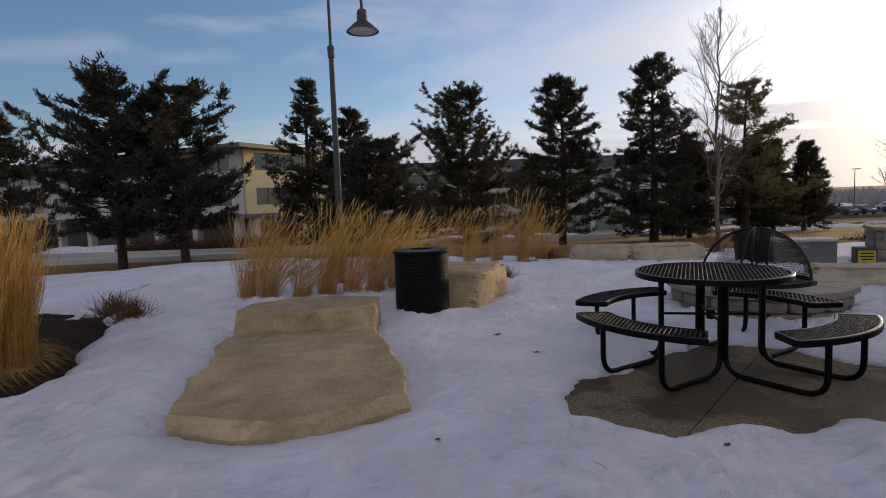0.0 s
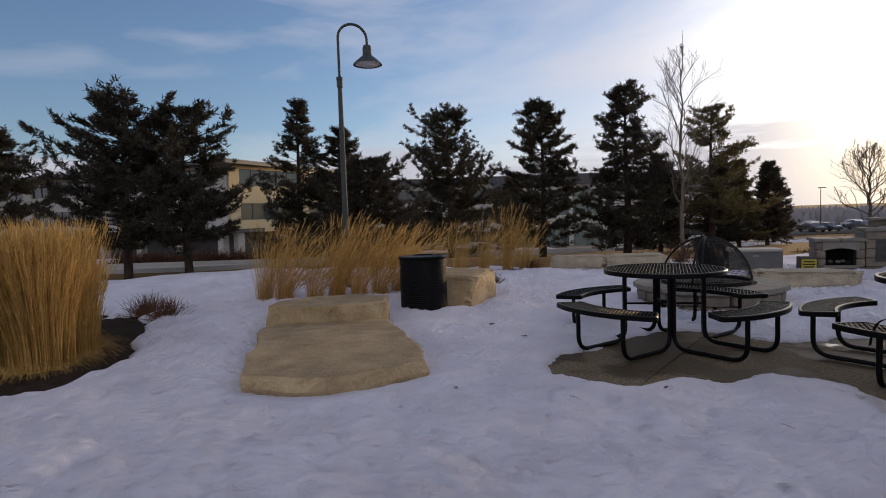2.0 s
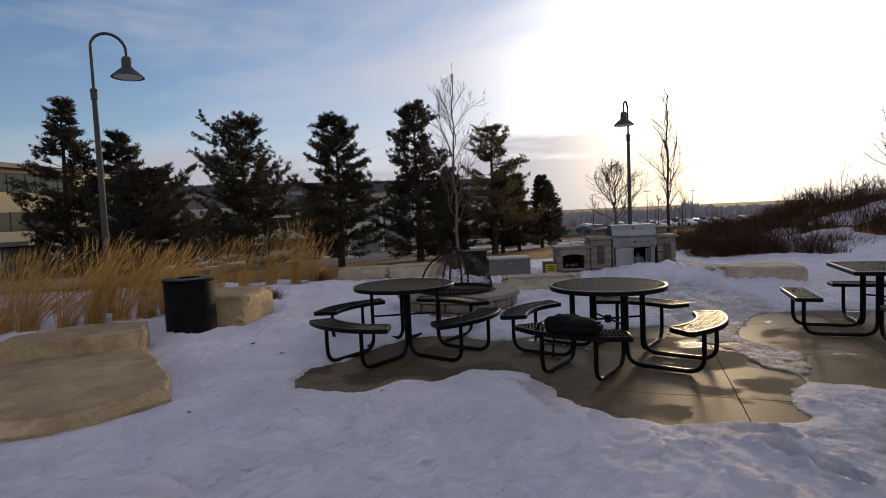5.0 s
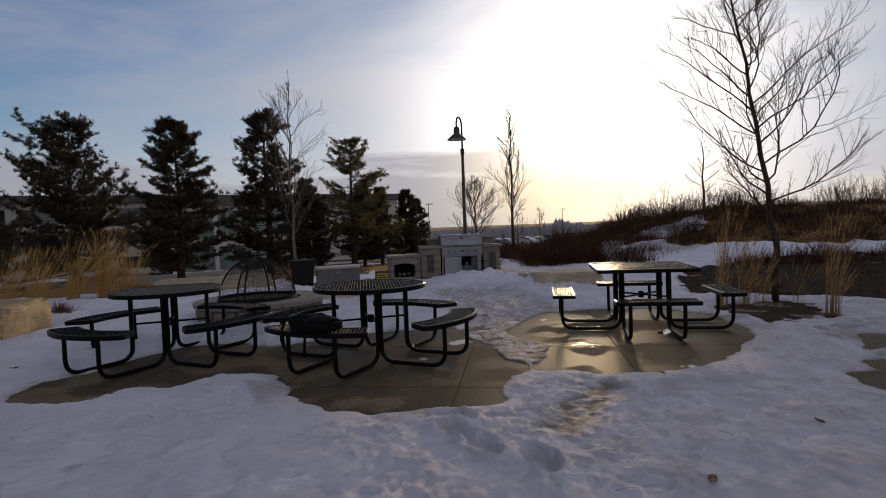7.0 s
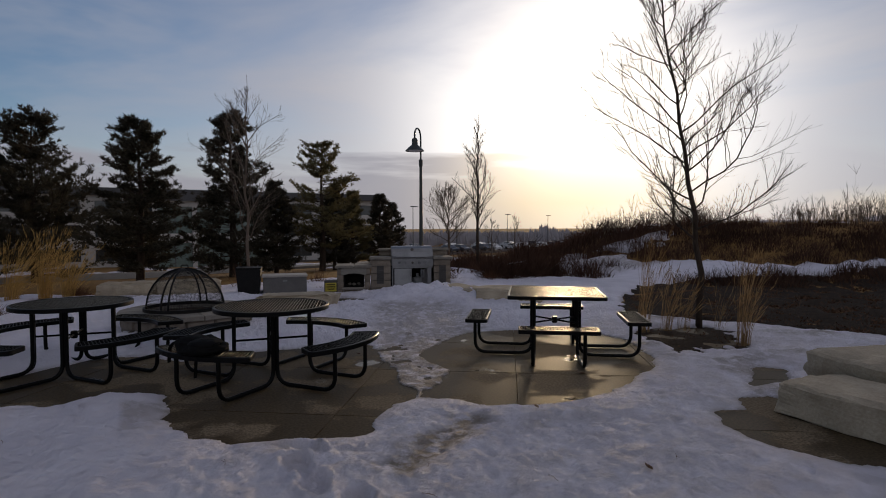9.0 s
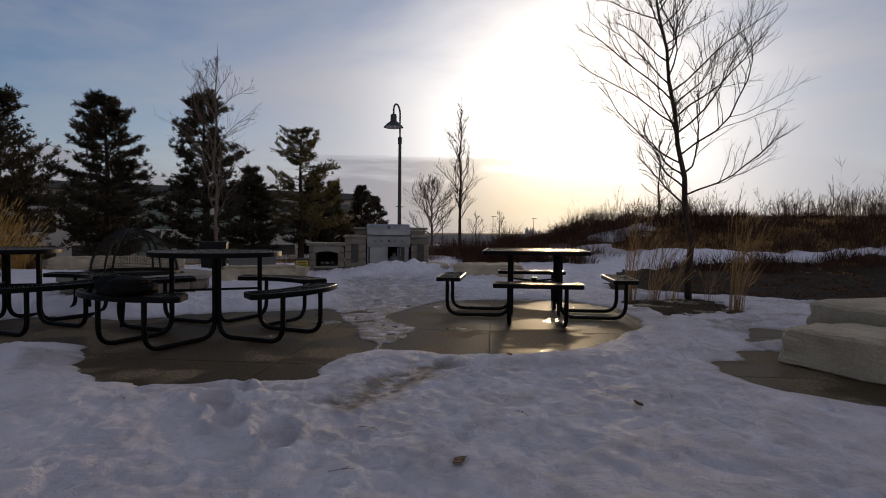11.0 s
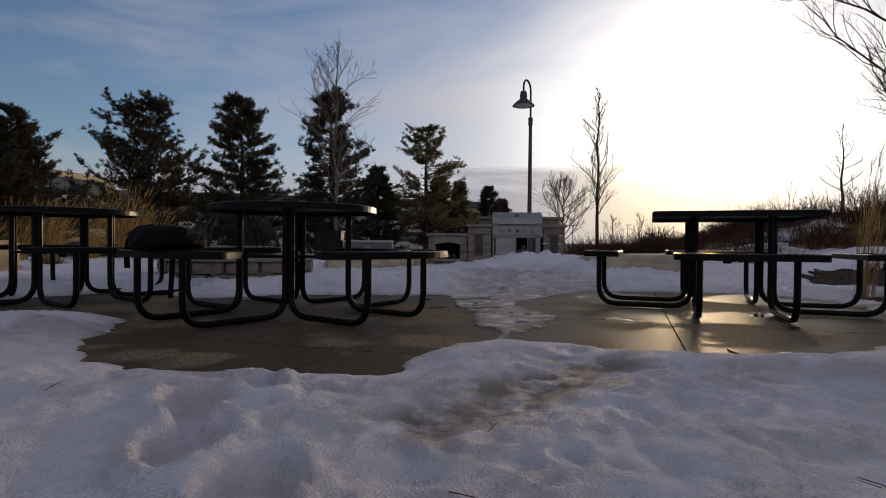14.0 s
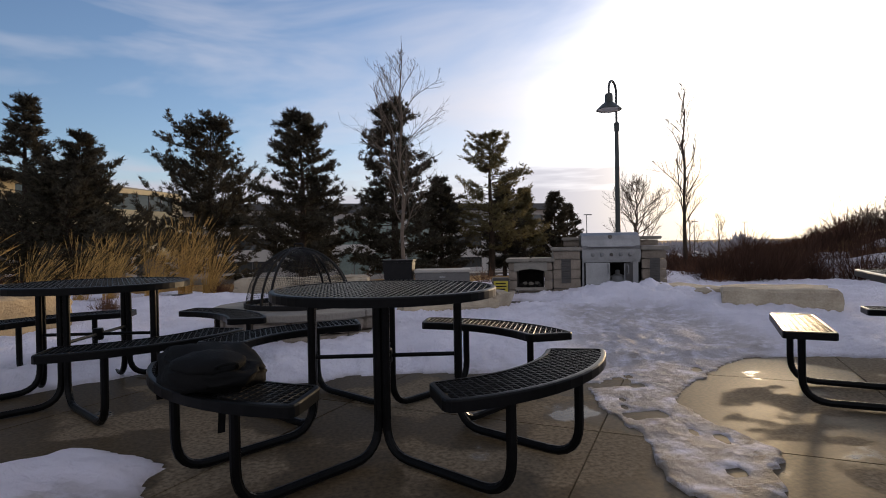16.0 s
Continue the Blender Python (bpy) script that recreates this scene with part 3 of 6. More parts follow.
    ux, uy = 0.895, -0.446
    along, across = (x - 4.42) * ux + (y + 0.62) * uy, -(x - 4.42) * uy + (y + 0.62) * ux + 0.05 * n1 + 0.02 * n2
    depth += 0.032 * smooth01(across / 0.026 + 0.5) * np.exp(-np.maximum(across, 0) / 0.4) * smooth01(along / 0.15) * smooth01((1.45 - along) / 0.2) * (f > 0.1)
    depth = np.where(f > 0.02, depth * (1 - streak) + (0.022 + 0.012 * n2 + 0.010 * n3 + 0.006 * n4) * streak, depth)
    depth = np.where((streak > 0.05) & (f > 0.02), np.maximum(depth, 0.006), depth)
    for hx, hy, hr, hh in ((7.40, 6.95, 0.80, 0.11), (6.95, 6.45, 0.95, 0.06), (8.05, 6.35, 0.85, 0.10), (8.3, 5.6, 0.9, 0.10), (1.0, 8.7, 1.1, 0.08), (3.6, 7.6, 1.2, 0.10), (-2.0, 6.2, 0.9, 0.06), (8.9, 7.9, 0.9, 0.16), (5.9, 4.2, 1.0, 0.05), (-5.5, 8.5, 3.0, 0.16), (5.7, 5.0, 0.9, 0.05)):
        depth += hh * np.exp(-(((x - hx) ** 2 + (y - hy) ** 2) / hr**2)) * (1 + 0.35 * n2) * smooth01(f / 0.3)
    depth = np.where((f > 0.06) & (trodden < 0.3), np.maximum(depth, 0.008 + 0.004 * n4), depth)
    # sunk back round the slabs and the block
    for poly in (SLAB_A, SLAB_B, [(-1.40, 5.50), (-0.47, 5.20), (-0.06, 6.45), (-1.0, 6.75)]):
        depth *= 0.30 + 0.70 * smooth01((poly_dist(x, y, poly) + 0.5 * warp) / 0.34)
    # thaw holes and left-over patches away from the patio
    s = (x - 11.0) * 0.81 + (y - 10.0) * 0.58
    far = np.maximum(smooth01((s - 1.0) / 2.0), smooth01((y - 15.0) / 3.0))
    n0 = np.array([fbm(a * 0.16, b * 0.30, 9.7, 4) for a, b in zip(x, y)])
    patch = (n0 - np.where(s > 1.0, 0.27, 0.18)) * 0.45 * np.where(y > 15, smooth01((y - 22) / 6), 1.0)
    for hx, hy, hr in ((18.3, 11.0, 1.1), (16.3, 11.7, 0.7), (19.6, 10.8, 0.8), (14.2, 12.6, 0.8)):
        patch = np.maximum(patch, 0.10 - 0.10 * np.hypot(x - hx, (y - hy) * 1.4) / hr + 0.09 * n1 + 0.06 * n2)
    depth = np.where(edge < 0.0, np.where(far > 0, patch, -0.1), depth)
    depth = np.where((f < 0.0) & (edge >= 0), -0.04, depth)
    slush = np.clip(0.95 * streak + 0.22 * (1 + n2) * smooth01((x - 1.8) / 1.6) * smooth01((3 - y) / 1.0) + trodden * np.where(y > 2.6, 0.60, 0.58) + smooth01((0.10 - f) / 0.14) * 0.55 + 0.45 * smooth01((n1 - 0.25) / 0.4) * (y < 3) * (x > 2), 0, 1)
    return depth, slush


def sheet(name, xs, ys, mat, snow, skip=None):
    gx, gy = np.meshgrid(xs, ys)
    x, y = gx.ravel(), gy.ravel()
    z = ground_z(x, y)
    slush = None
    if snow:
        d, slush = snow_thickness(x, y)
        z = z + np.where(d > 0, d, -0.06)
    else:
        z = z - 0.035 + 0.10 * np.array([fbm(a * 0.3, b * 0.3) for a, b in zip(x, y)]) * smooth01((np.hypot(x - 3, y - 2) - 14) / 12)
    nx = len(xs)
    faces = []
    for j in range(len(ys) - 1):
        for i in range(nx - 1):
            a = j * nx + i
            if skip is not None and skip[0] < xs[i] and xs[i + 1] < skip[1] and skip[2] < ys[j] and ys[j + 1] < skip[3]:
                continue
            if snow and max(d[a], d[a + 1], d[a + nx], d[a + nx + 1]) <= 0:
                continue
            faces.append((a, a + 1, a + nx + 1, a + nx))
    ob = raw(name, np.stack([x, y, z], 1).tolist(), faces, mat, smooth=True)
    if snow:
        at = ob.data.attributes.new("slush", "FLOAT", "POINT")
        at.data.foreach_set("value", slush.astype(np.float32))
    return ob


def axis(lo, hi, step, far):
    mid = list(np.arange(lo, hi + 1e-6, step))
    out, d = [], step
    v = hi
    while v < far:
        d *= 1.35
        v += d
        out.append(v)
    low, d, v = [], step, lo
    while v > -far:
        d *= 1.35
        v -= d
        low.append(v)
    return np.array(low[::-1] + mid + out)


ground = sheet("ground", axis(-40, 50, 1.0, 3500), axis(-20, 80, 1.0, 3500), M["lawn"], False)
tagged(ground, "dormant brown lawn sloping off to the road", "ground", kind="structure")
def finer(lo, hi, a, b, step=0.048):
    """Even steps, twice as fine between a and b."""
    return np.concatenate([np.arange(lo, a, step), np.arange(a, b, step * 0.48), np.arange(b, hi + step, step)])


NEAR = (-6.0, 13.4, -4.6, 9.2)
snow_near = sheet("snow", finer(NEAR[0], NEAR[1], 2.3, 6.4), finer(NEAR[2], NEAR[3], -2.2, 0.4), M["snow"], True)
tagged(snow_near, "crusted old snow with footprints, melted back round the tables", "snow", kind="structure")
snow_far = sheet("snow_field", np.arange(-40, 46, 0.38), np.arange(-14, 50, 0.38), M["snow"], True, skip=(NEAR[0] - 0.1, NEAR[1] + 0.1, NEAR[2] - 0.1, NEAR[3] + 0.1))
tagged(snow_far, "thin snow cover with thawed patches", "snow", kind="structure")


def flat_poly(name, poly, mat, label, category, lift, step=0.45, rough=0.03):
    """A ground patch that follows the ground, with an uneven surface and a thick edge."""
    xs = [p[0] for p in poly]
    ys = [p[1] for p in poly]
    gx = np.arange(max(min(xs), -40), min(max(xs), 42) + step, step)
    gy = np.arange(min(ys), max(ys) + step, step)
    mx, my = np.meshgrid(gx, gy)
    x, y = mx.ravel(), my.ravel()
    d = poly_dist(x, y, poly)
    z = ground_z(x, y) + lift + np.array([rough * fbm(a * 2.1, b * 2.1, 2.0) for a, b in zip(x, y)]) - np.where(d > 0.14, 0.25, 0)
    nx = len(gx)
    faces = [(a, a + 1, a + nx + 1, a + nx) for j in range(len(gy) - 1) for a in range(j * nx, j * nx + nx - 1) if min(d[a], d[a + 1], d[a + nx], d[a + nx + 1]) < 0.14]
    ob = raw(name, np.stack([x, y, z], 1).tolist(), faces, mat, smooth=True)
    return tagged(ob, label, category, kind="structure")


flat_poly("planting_bed", BED_R, M["mulch"], "dark mulched planting bed with dead leaves below the bank", "planting bed", 0.0, 0.25, 0.09)
flat_poly("planting_bed", BED_L, M["mulch"], "bark mulch bed under tall dry grass", "planting bed", 0.0, 0.12)
flat_poly("planting_bed", BED_S, M["mulch"], "small mulch bed round a bare tree, patched with snow", "planting bed", 0.004, 0.15, 0.02)


def strip(name, line, half, mat, label, category, lift):
    """A road or path along a line, level across, with thickness."""
    pts, bm = [Vector((a, b, 0)) for a, b in line], bmesh.new()
    dense = []
    for a, b in zip(pts, pts[1:]):
        k = max(2, int((b - a).length / 1.5))
        dense += [a.lerp(b, i / k) for i in range(k)]
    dense.append(pts[-1])
    rows = []
    for i, p in enumerate(dense):
        t = (dense[min(i + 1, len(dense) - 1)] - dense[max(i - 1, 0)]).normalized()
        n = Vector((-t.y, t.x, 0))
        row = []
        for k in range(7):
            q = p + n * half * (k / 3 - 1)
            row.append(bm.verts.new((q.x, q.y, float(ground_z(q.x, q.y)) + lift)))
        for q in (p - n * half, p + n * half):
            row.append(bm.verts.new((q.x, q.y, float(ground_z(q.x, q.y)) - 0.3)))
        rows.append(row)
    for a, b in zip(rows, rows[1:]):
        for k in range(6):
            bm.faces.new((a[k + 1], a[k], b[k], b[k + 1]))
        bm.faces.new((a[0], a[7], b[7], b[0]))
        bm.faces.new((a[8], a[6], b[6], b[8]))
    return tagged(part(name, bm, mat, smooth=True), label, category, kind="structure")


ROAD = [(-60, 16.0), (-20, 17.2), (-8.5, 18.4), (-6.2, 19.3), (-3.8, 21.4), (-1.2, 23.2), (3, 24.6), (6, 26.2), (14, 34.5), (26, 47), (45, 62)]
strip("road", ROAD, 1.9, M["asphalt"], "damp grey asphalt drive past the pines", "road", 0.10)
strip("kerb", [(x, y - 2.15) for x, y in ROAD], 0.14, M["kerb"], "pale concrete kerb along the drive", "kerb", 0.20)
strip("pavement", [(-60, 12.4), (-20, 13.4), (-9, 14.2), (-6.6, 14.9), (-5.4, 16.2), (-5.2, 18.1)], 0.75, M["kerb"], "narrow concrete footpath across the lawn", "path", 0.09)
strip("side_drive", [(6.0, 27.4), (6.5, 31), (7.8, 44), (9.4, 58)], 1.7, M["asphalt"], "grey asphalt side drive leading to the entrance", "road", 0.08)
strip("parking_lot", [(14, 92), (80, 108), (190, 130)], 17, M["asphalt"], "distant grey parking lot", "parking lot", 0.12)

# ---- picnic tables ----


def mesh_grille(bm, inside, x0, x1, y0, y1, z, pitch=0.026, width=0.0055, turn=0.0, spread=0.34):
    """Expanded metal: two families of flat strands, cut to a plan shape."""
    def runs(horizontal_angle, step):
        c, s = math.cos(horizontal_angle), math.sin(horizontal_angle)
        reach = math.hypot(max(abs(x0), abs(x1)), max(abs(y0), abs(y1)))
        k = -int(reach / step) - 1
        while k * step < reach:
            o, t, start, last = k * step, -reach, None, None
            while t <= reach:
                p = (o * -s + t * c, o * c + t * s)
                ok = x0 <= p[0] <= x1 and y0 <= p[1] <= y1 and inside(*p)
                if ok and start is None:
                    start = t
                if ok:
                    last = t
                if (not ok or t + 0.02 > reach) and start is not None:
                    if last - start > 0.02:
                        yield o, start, last, c, s
                    start = None
                t += 0.02
            k += 1
    for ang, step in ((turn + spread, pitch), (turn - spread, pitch)):
        for o, a, b, c, s in runs(ang, step):
            ends = []
            for t in (a, b):
                q = Vector((o * -s + t * c, o * c + t * s, z))
                n = Vector((-s, c, 0)) * width
                ends.append([bm.verts.new(q + n * u + Vector((0, 0, h))) for u, h in ((-0.5, -0.005), (-0.36, 0.0), (-0.17, 0.003), (0.17, 0.003), (0.36, 0.0), (0.5, -0.005))])
            for i in range(6):
                j = (i + 1) % 6
                bm.faces.new((ends[0][j], ends[0][i], ends[1][i], ends[1][j]))


def rim_band(bm, loop, z0, z1, lip):
    """A rolled edge round a closed plan outline: outer wall, rounded top lip, inner wall."""
    n = len(loop)
    rings = []
    prof = ((0, z0), (0, z1 - 0.008), (-0.004, z1 - 0.002), (-0.012, z1), (-lip, z1), (-lip, z1 - 0.012), (-0.006, z1 - 0.014), (-0.006, z0))
    normals = []
    for i in range(n):
        a, b = Vector(loop[i - 1]), Vector(loop[(i + 1) % n])
        t = (b - a).normalized()
        normals.append(Vector((t.y, -t.x)))
    area = sum(loop[i - 1][0] * loop[i][1] - loop[i][0] * loop[i - 1][1] for i in range(n))
    sign = 1 if area > 0 else -1
    for off, z in prof:
        rings.append([bm.verts.new((p[0] + sign * q.x * off, p[1] + sign * q.y * off, z)) for p, q in zip(loop, normals)])
    for a, b in zip(rings, rings[1:] + rings[:1]):
        for i in range(n):
            bm.faces.new((a[i], a[(i + 1) % n], b[(i + 1) % n], b[i]))


def bench_outline(r0, r1, half, corner=0.05):
    """An arc-shaped seat, as plan points."""
    k = 14
    outer = [(r1 * math.cos(a), r1 * math.sin(a)) for a in np.linspace(-half, half, k)]
    inner = [(r0 * math.cos(a), r0 * math.sin(a)) for a in np.linspace(half * 0.98, -half * 0.98, k)]
    pts = outer + inner
    out = []
    n = len(pts)
    for i, p in enumerate(pts):
        if i in (0, k - 1, k, n - 1):
            a, b, c = Vector(pts[i - 1]), Vector(p), Vector(pts[(i + 1) % n])
            s, e = b + (a - b).normalized() * corner, b + (c - b).normalized() * corner
            for t in (0, 0.33, 0.67, 1):
                q = (1 - t) ** 2 * s + 2 * t * (1 - t) * b + t * t * e
                out.append((q.x, q.y))
        else:
            out.append(p)
    return out


def inside_poly(poly):
    def test(x, y):
        ok = False
        for (ax, ay), (bx, by) in zip(poly, poly[1:] + poly[:1]):
            if (ay > y) != (by > y) and x < (bx - ax) * (y - ay) / (by - ay) + ax:
                ok = not ok
        return ok
    return test


def picnic_table(square, turn, m):
    """A four-seat outdoor table of coated steel: top, benches and their U-shaped tube legs."""
    label = "square black coated-steel picnic table with four straight benches" if square else "round black coated-steel picnic table with four curved benches"
    root = thing("picnic_table", label, "picnic table", m)
    top_z, seat_z, tube_r = 0.76, 0.455, 0.021
    if square:
        h = 0.575
        loop = [(sx * (h - 0.05) + 0.05 * math.cos(a), sy * (h - 0.05) + 0.05 * math.sin(a)) for sx, sy, a0 in ((1, -1, -90), (1, 1, 0), (-1, 1, 90), (-1, -1, 180)) for a in [radians(a0 + q) for q in (0, 30, 60, 90)]]
    else:
        loop = [(0.585 * math.cos(a), 0.585 * math.sin(a)) for a in np.linspace(0, 2 * math.pi, 64, endpoint=False)]
    rot = Matrix.Rotation(turn, 4, "Z")
    loop = [tuple((rot @ Vector((*p, 0)))[:2]) for p in loop]
    top = bmesh.new()
    rim_band(top, loop, top_z - 0.045, top_z, 0.026)
    top_ob = part("tabletop", top, M["black_coat"], root)
    grille = bmesh.new()
    mesh_grille(grille, inside_poly([(x * 0.965, y * 0.965) for x, y in loop]), -0.85, 0.85, -0.85, 0.85, top_z - 0.006, 0.031, 0.0088, turn=turn + 2.5)
    part("mesh_panel", grille, M["black_coat"], top_ob, "expanded-metal panel")
    for k in range(4):
        a = turn + k * math.pi / 2
        spin = Matrix.Rotation(a, 4, "Z")
        if square:
            plan = [(0.82, -0.44), (1.09, -0.44), (1.09, 0.44), (0.82, 0.44)]
            dense = []
            for p, q, r in zip(plan[-1:] + plan[:-1], plan, plan[1:] + plan[:1]):
                b = Vector(q)
                s, e = b + (Vector(p) - b).normalized() * 0.035, b + (Vector(r) - b).normalized() * 0.035
                dense += [tuple((1 - t) ** 2 * s + 2 * t * (1 - t) * b + t * t * e) for t in (0, 0.33, 0.67, 1)]
            plan = dense
        else:
            plan = bench_outline(0.83, 1.115, radians(32))
        plan = [tuple((spin @ Vector((*p, 0)))[:2]) for p in plan]
        bm = bmesh.new()
        rim_band(bm, plan, seat_z - 0.045, seat_z, 0.022)
        seat = part("bench_seat", bm, M["black_coat"], root)
        bm = bmesh.new()
        cx, cy = sum(p[0] for p in plan) / len(plan), sum(p[1] for p in plan) / len(plan)
        mesh_grille(bm, inside_poly([(cx + (x - cx) * 0.955, cy + (y - cy) * 0.955) for x, y in plan]), min(p[0] for p in plan), max(p[0] for p in plan), min(p[1] for p in plan), max(p[1] for p in plan), seat_z - 0.006, 0.032, 0.0088, turn=a, spread=0.5)
        part("mesh_panel", bm, M["black_coat"], seat, "expanded-metal panel")
        for side in (-1, 1):
            lean = 0.40
            c0 = spin @ Vector((lean * math.cos(side * radians(45)), lean * math.sin(side * radians(45)), 0)) 
            c0 -= spin @ Vector((0, side * 0.026, 0))
            foot = spin @ Vector((0.98, side * (0.28 if square else 0.26), 0))
            path = rounded_path([(c0.x, c0.y, top_z - 0.03), (c0.x, c0.y, tube_r + 0.004), (foot.x, foot.y, tube_r + 0.004), (foot.x, foot.y, seat_z - 0.03)], 0.15, 6)
            bm = bmesh.new()
            tube(bm, path, tube_r, 10)
            part("leg", bm, M["black_coat"], root)
    bm = bmesh.new()
    for k in range(4):
        a = turn + math.pi / 4 + k * math.pi / 2
        c = Vector((math.cos(a), math.sin(a), 0))
        tube(bm, [c * 0.38 + Vector((0, 0, 0.40)), c * 0.03 + Vector((0, 0, 0.40))], 0.011, 8)
    lathe(bm, [(0.028, 0.36), (0.034, 0.37), (0.034, 0.43), (0.028, 0.44)], 16)
    part("brace", bm, M["black_coat"], root)
    return root


T1, T2, T3 = (1.49, 2.98), (3.36, 1.67), (6.73, 1.16)
table = picnic_table(False, radians(-53), pose(*T1, 0.0))
table["group"] = "picnic tables"
other = copy_thing(table, pose(*T2, 0.0))
square = picnic_table(True, radians(-37), pose(*T3, 0.0))
tagged(square, group="picnic tables")


def backpack(m):
    root = thing("backpack", "slumped black nylon backpack lying on a bench", "backpack", m)
    bm = bmesh.new()
    bmesh.ops.create_icosphere(bm, subdivisions=4, radius=1.0)
    for v in bm.verts:
        p = v.co
        n = noise.noise_vector(p * 2.2 + Vector((3, 1, 7)))
        sq = Vector((math.copysign(abs(p.x) ** 0.7, p.x), math.copysign(abs(p.y) ** 0.7, p.y), math.copysign(abs(p.z) ** 0.75, p.z)))
        v.co = Vector((sq.x * 0.25, sq.y * 0.17, sq.z * 0.080 * (1.15 - 0.45 * sq.x))) + n * 0.034 + noise.noise_vector(p * 5.5) * 0.012
        v.co.z = max(v.co.z, -0.075)
    part("bag_body", bm, M["fabric"], root, smooth=True)
    bm = bmesh.new()
    bmesh.ops.create_icosphere(bm, subdivisions=3, radius=1.0)
    for v in bm.verts:
        p = v.co
        n = noise.noise_vector(p * 2.6)
        v.co = Vector((p.x * 0.15 + 0.10, p.y * 0.13 - 0.03, p.z * 0.055 + 0.055)) + n * 0.014
    part("front_pocket", bm, M["fabric"], root, smooth=True)
    for side in (-1, 1):
        bm = bmesh.new()
        pts = rounded_path([(-0.20, side * 0.09, 0.06), (-0.27, side * 0.12, 0.03), (-0.31, side * 0.13, -0.08), (-0.33, side * 0.12, -0.44 if side > 0 else -0.20)], 0.05)
        rows = []
        for p in pts:
            rows.append([bm.verts.new(p + Vector((0, o, z))) for o, z in ((-0.016, -0.003), (0.016, -0.003), (0.016, 0.003), (-0.016, 0.003))])
        for a, b in zip(rows, rows[1:]):
            for i in range(4):
                bm.faces.new((a[i], a[(i + 1) % 4], b[(i + 1) % 4], b[i]))
        part("strap", bm, M["fabric"], root)
    bm = bmesh.new()
    tube(bm, rounded_path([(0.22, -0.04, 0.05), (0.27, -0.03, 0.085), (0.27, 0.03, 0.085), (0.22, 0.04, 0.05)], 0.03), 0.007, 6)
    part("grab_loop", bm, M["fabric"], root)
    return root


ba = radians(-140)
backpack(pose(T2[0] + 0.97 * math.cos(ba), T2[1] + 0.97 * math.sin(ba), 0.505, 0, 0, -145 + 80) @ Matrix.Diagonal((1.02, 1.02, 0.82, 1.0)))

# ---- stones ----


def stone(label, size, at, rz, seed, mat="limestone", chip=0.05, lump=0.03, cuts=7, category="boulder", group=""):
    bm = bmesh.new()
    rough_stone(bm, size, seed, cuts, chip, lump, (0, 0, size[2] / 2))
    ob = part("stone_block", bm, M[mat])
    ob.matrix_world = pose(at[0], at[1], at[2] if len(at) > 2 else -0.02, 0, 0, rz)
    return tagged(ob, label, category, group)


def slab(label, outline, z0, z1, seed):
    """A flat natural stone with a broken outline."""
    n, bm = 84, bmesh.new()
    pts = [Vector(p) for p in outline]
    total, ring = sum((pts[i] - pts[i - 1]).length for i in range(len(pts))), []
    for i, p in enumerate(pts):
        q = pts[(i + 1) % len(pts)]
        k = max(2, int(n * (q - p).length / total))
        ring += [p.lerp(q, j / k) for j in range(k)]
    ctr = sum(ring, Vector((0, 0))) / len(ring)
    levels = ((1.0, z0 - 0.06), (1.008, z0 + 0.35 * (z1 - z0)), (1.0, z0 + 0.72 * (z1 - z0)), (0.985, z1 - 0.012), (0.955, z1), (0.7, z1), (0.4, z1), (0.15, z1))
    rows = []
    for s, z in levels:
        row = []
        for p in ring:
            q = ctr + (p - ctr) * s
            e = noise.noise_vector(Vector((p.x * 4.5 + seed, p.y * 4.5, z * 9))) * 0.045 + noise.noise_vector(Vector((p.x * 13 + seed, p.y * 13, z * 20))) * 0.018
            k = 1.0 if s > 0.9 else 0.1
            row.append(bm.verts.new((q.x + e.x * k, q.y + e.y * k, z + (0.014 * fbm(q.x * 2.3 + seed, q.y * 2.3) + 0.010 * e.z / 0.03 if 0.96 < s else 0))))
        rows.append(row)
    m = len(ring)
    for a, b in zip(rows, rows[1:]):
        for i in range(m):
            bm.faces.new((a[i], a[(i + 1) % m], b[(i + 1) % m], b[i]))
    bm.faces.new(rows[-1])
    bm.faces.new(list(reversed(rows[0])))
    bmesh.ops.recalc_face_normals(bm, faces=bm.faces[:])
    ob = part("stone_slab", bm, M["limestone"])
    return tagged(ob, label, "stone slab", "limestone steps")


slab("broad flat buff limestone slab half sunk in snow", SLAB_A, 0.0, 0.17, 3)
slab("narrow buff limestone slab forming an upper step", SLAB_B, 0.02, 0.36, 8)
stone("square-cut pale limestone block beside the litter bin", (0.98, 1.25, 0.52), (-0.73, 5.97), -18, 5, chip=0.06, lump=0.045, cuts=10)
stone("long low pale limestone block at the edge of the snow", (1.15, 0.75, 0.42), (1.90, 9.70), -10, 11, "pale_stone", chip=0.07, lump=0.05, cuts=9)
stone("layered pale limestone block at the edge of the snow", (1.25, 0.75, 0.42), (3.12, 9.50), -8, 12, "pale_stone", chip=0.07, lump=0.05, cuts=9)
stone("low pale limestone seat block by the fire pit", (1.45, 0.70, 0.36), (4.70, 6.12), -24, 14, "pale_stone", chip=0.09, lump=0.06, cuts=10)
stone("low grey stone seat block beside the grill", (0.65, 1.2, 0.33), (8.28, 6.15), 8, 15, "pale_stone", chip=0.04, lump=0.03)
stone("large angular pale limestone boulder", (1.25, 0.8, 0.38), (8.75, 5.0), -38, 16, "pale_stone", chip=0.03, lump=0.035)
stone("long pale limestone step stone on wet concrete", (0.72, 1.7, 0.30), (7.14, -2.46), 0, 17, "pale_stone", chip=0.035, lump=0.03, cuts=9, group="stepped boulders")
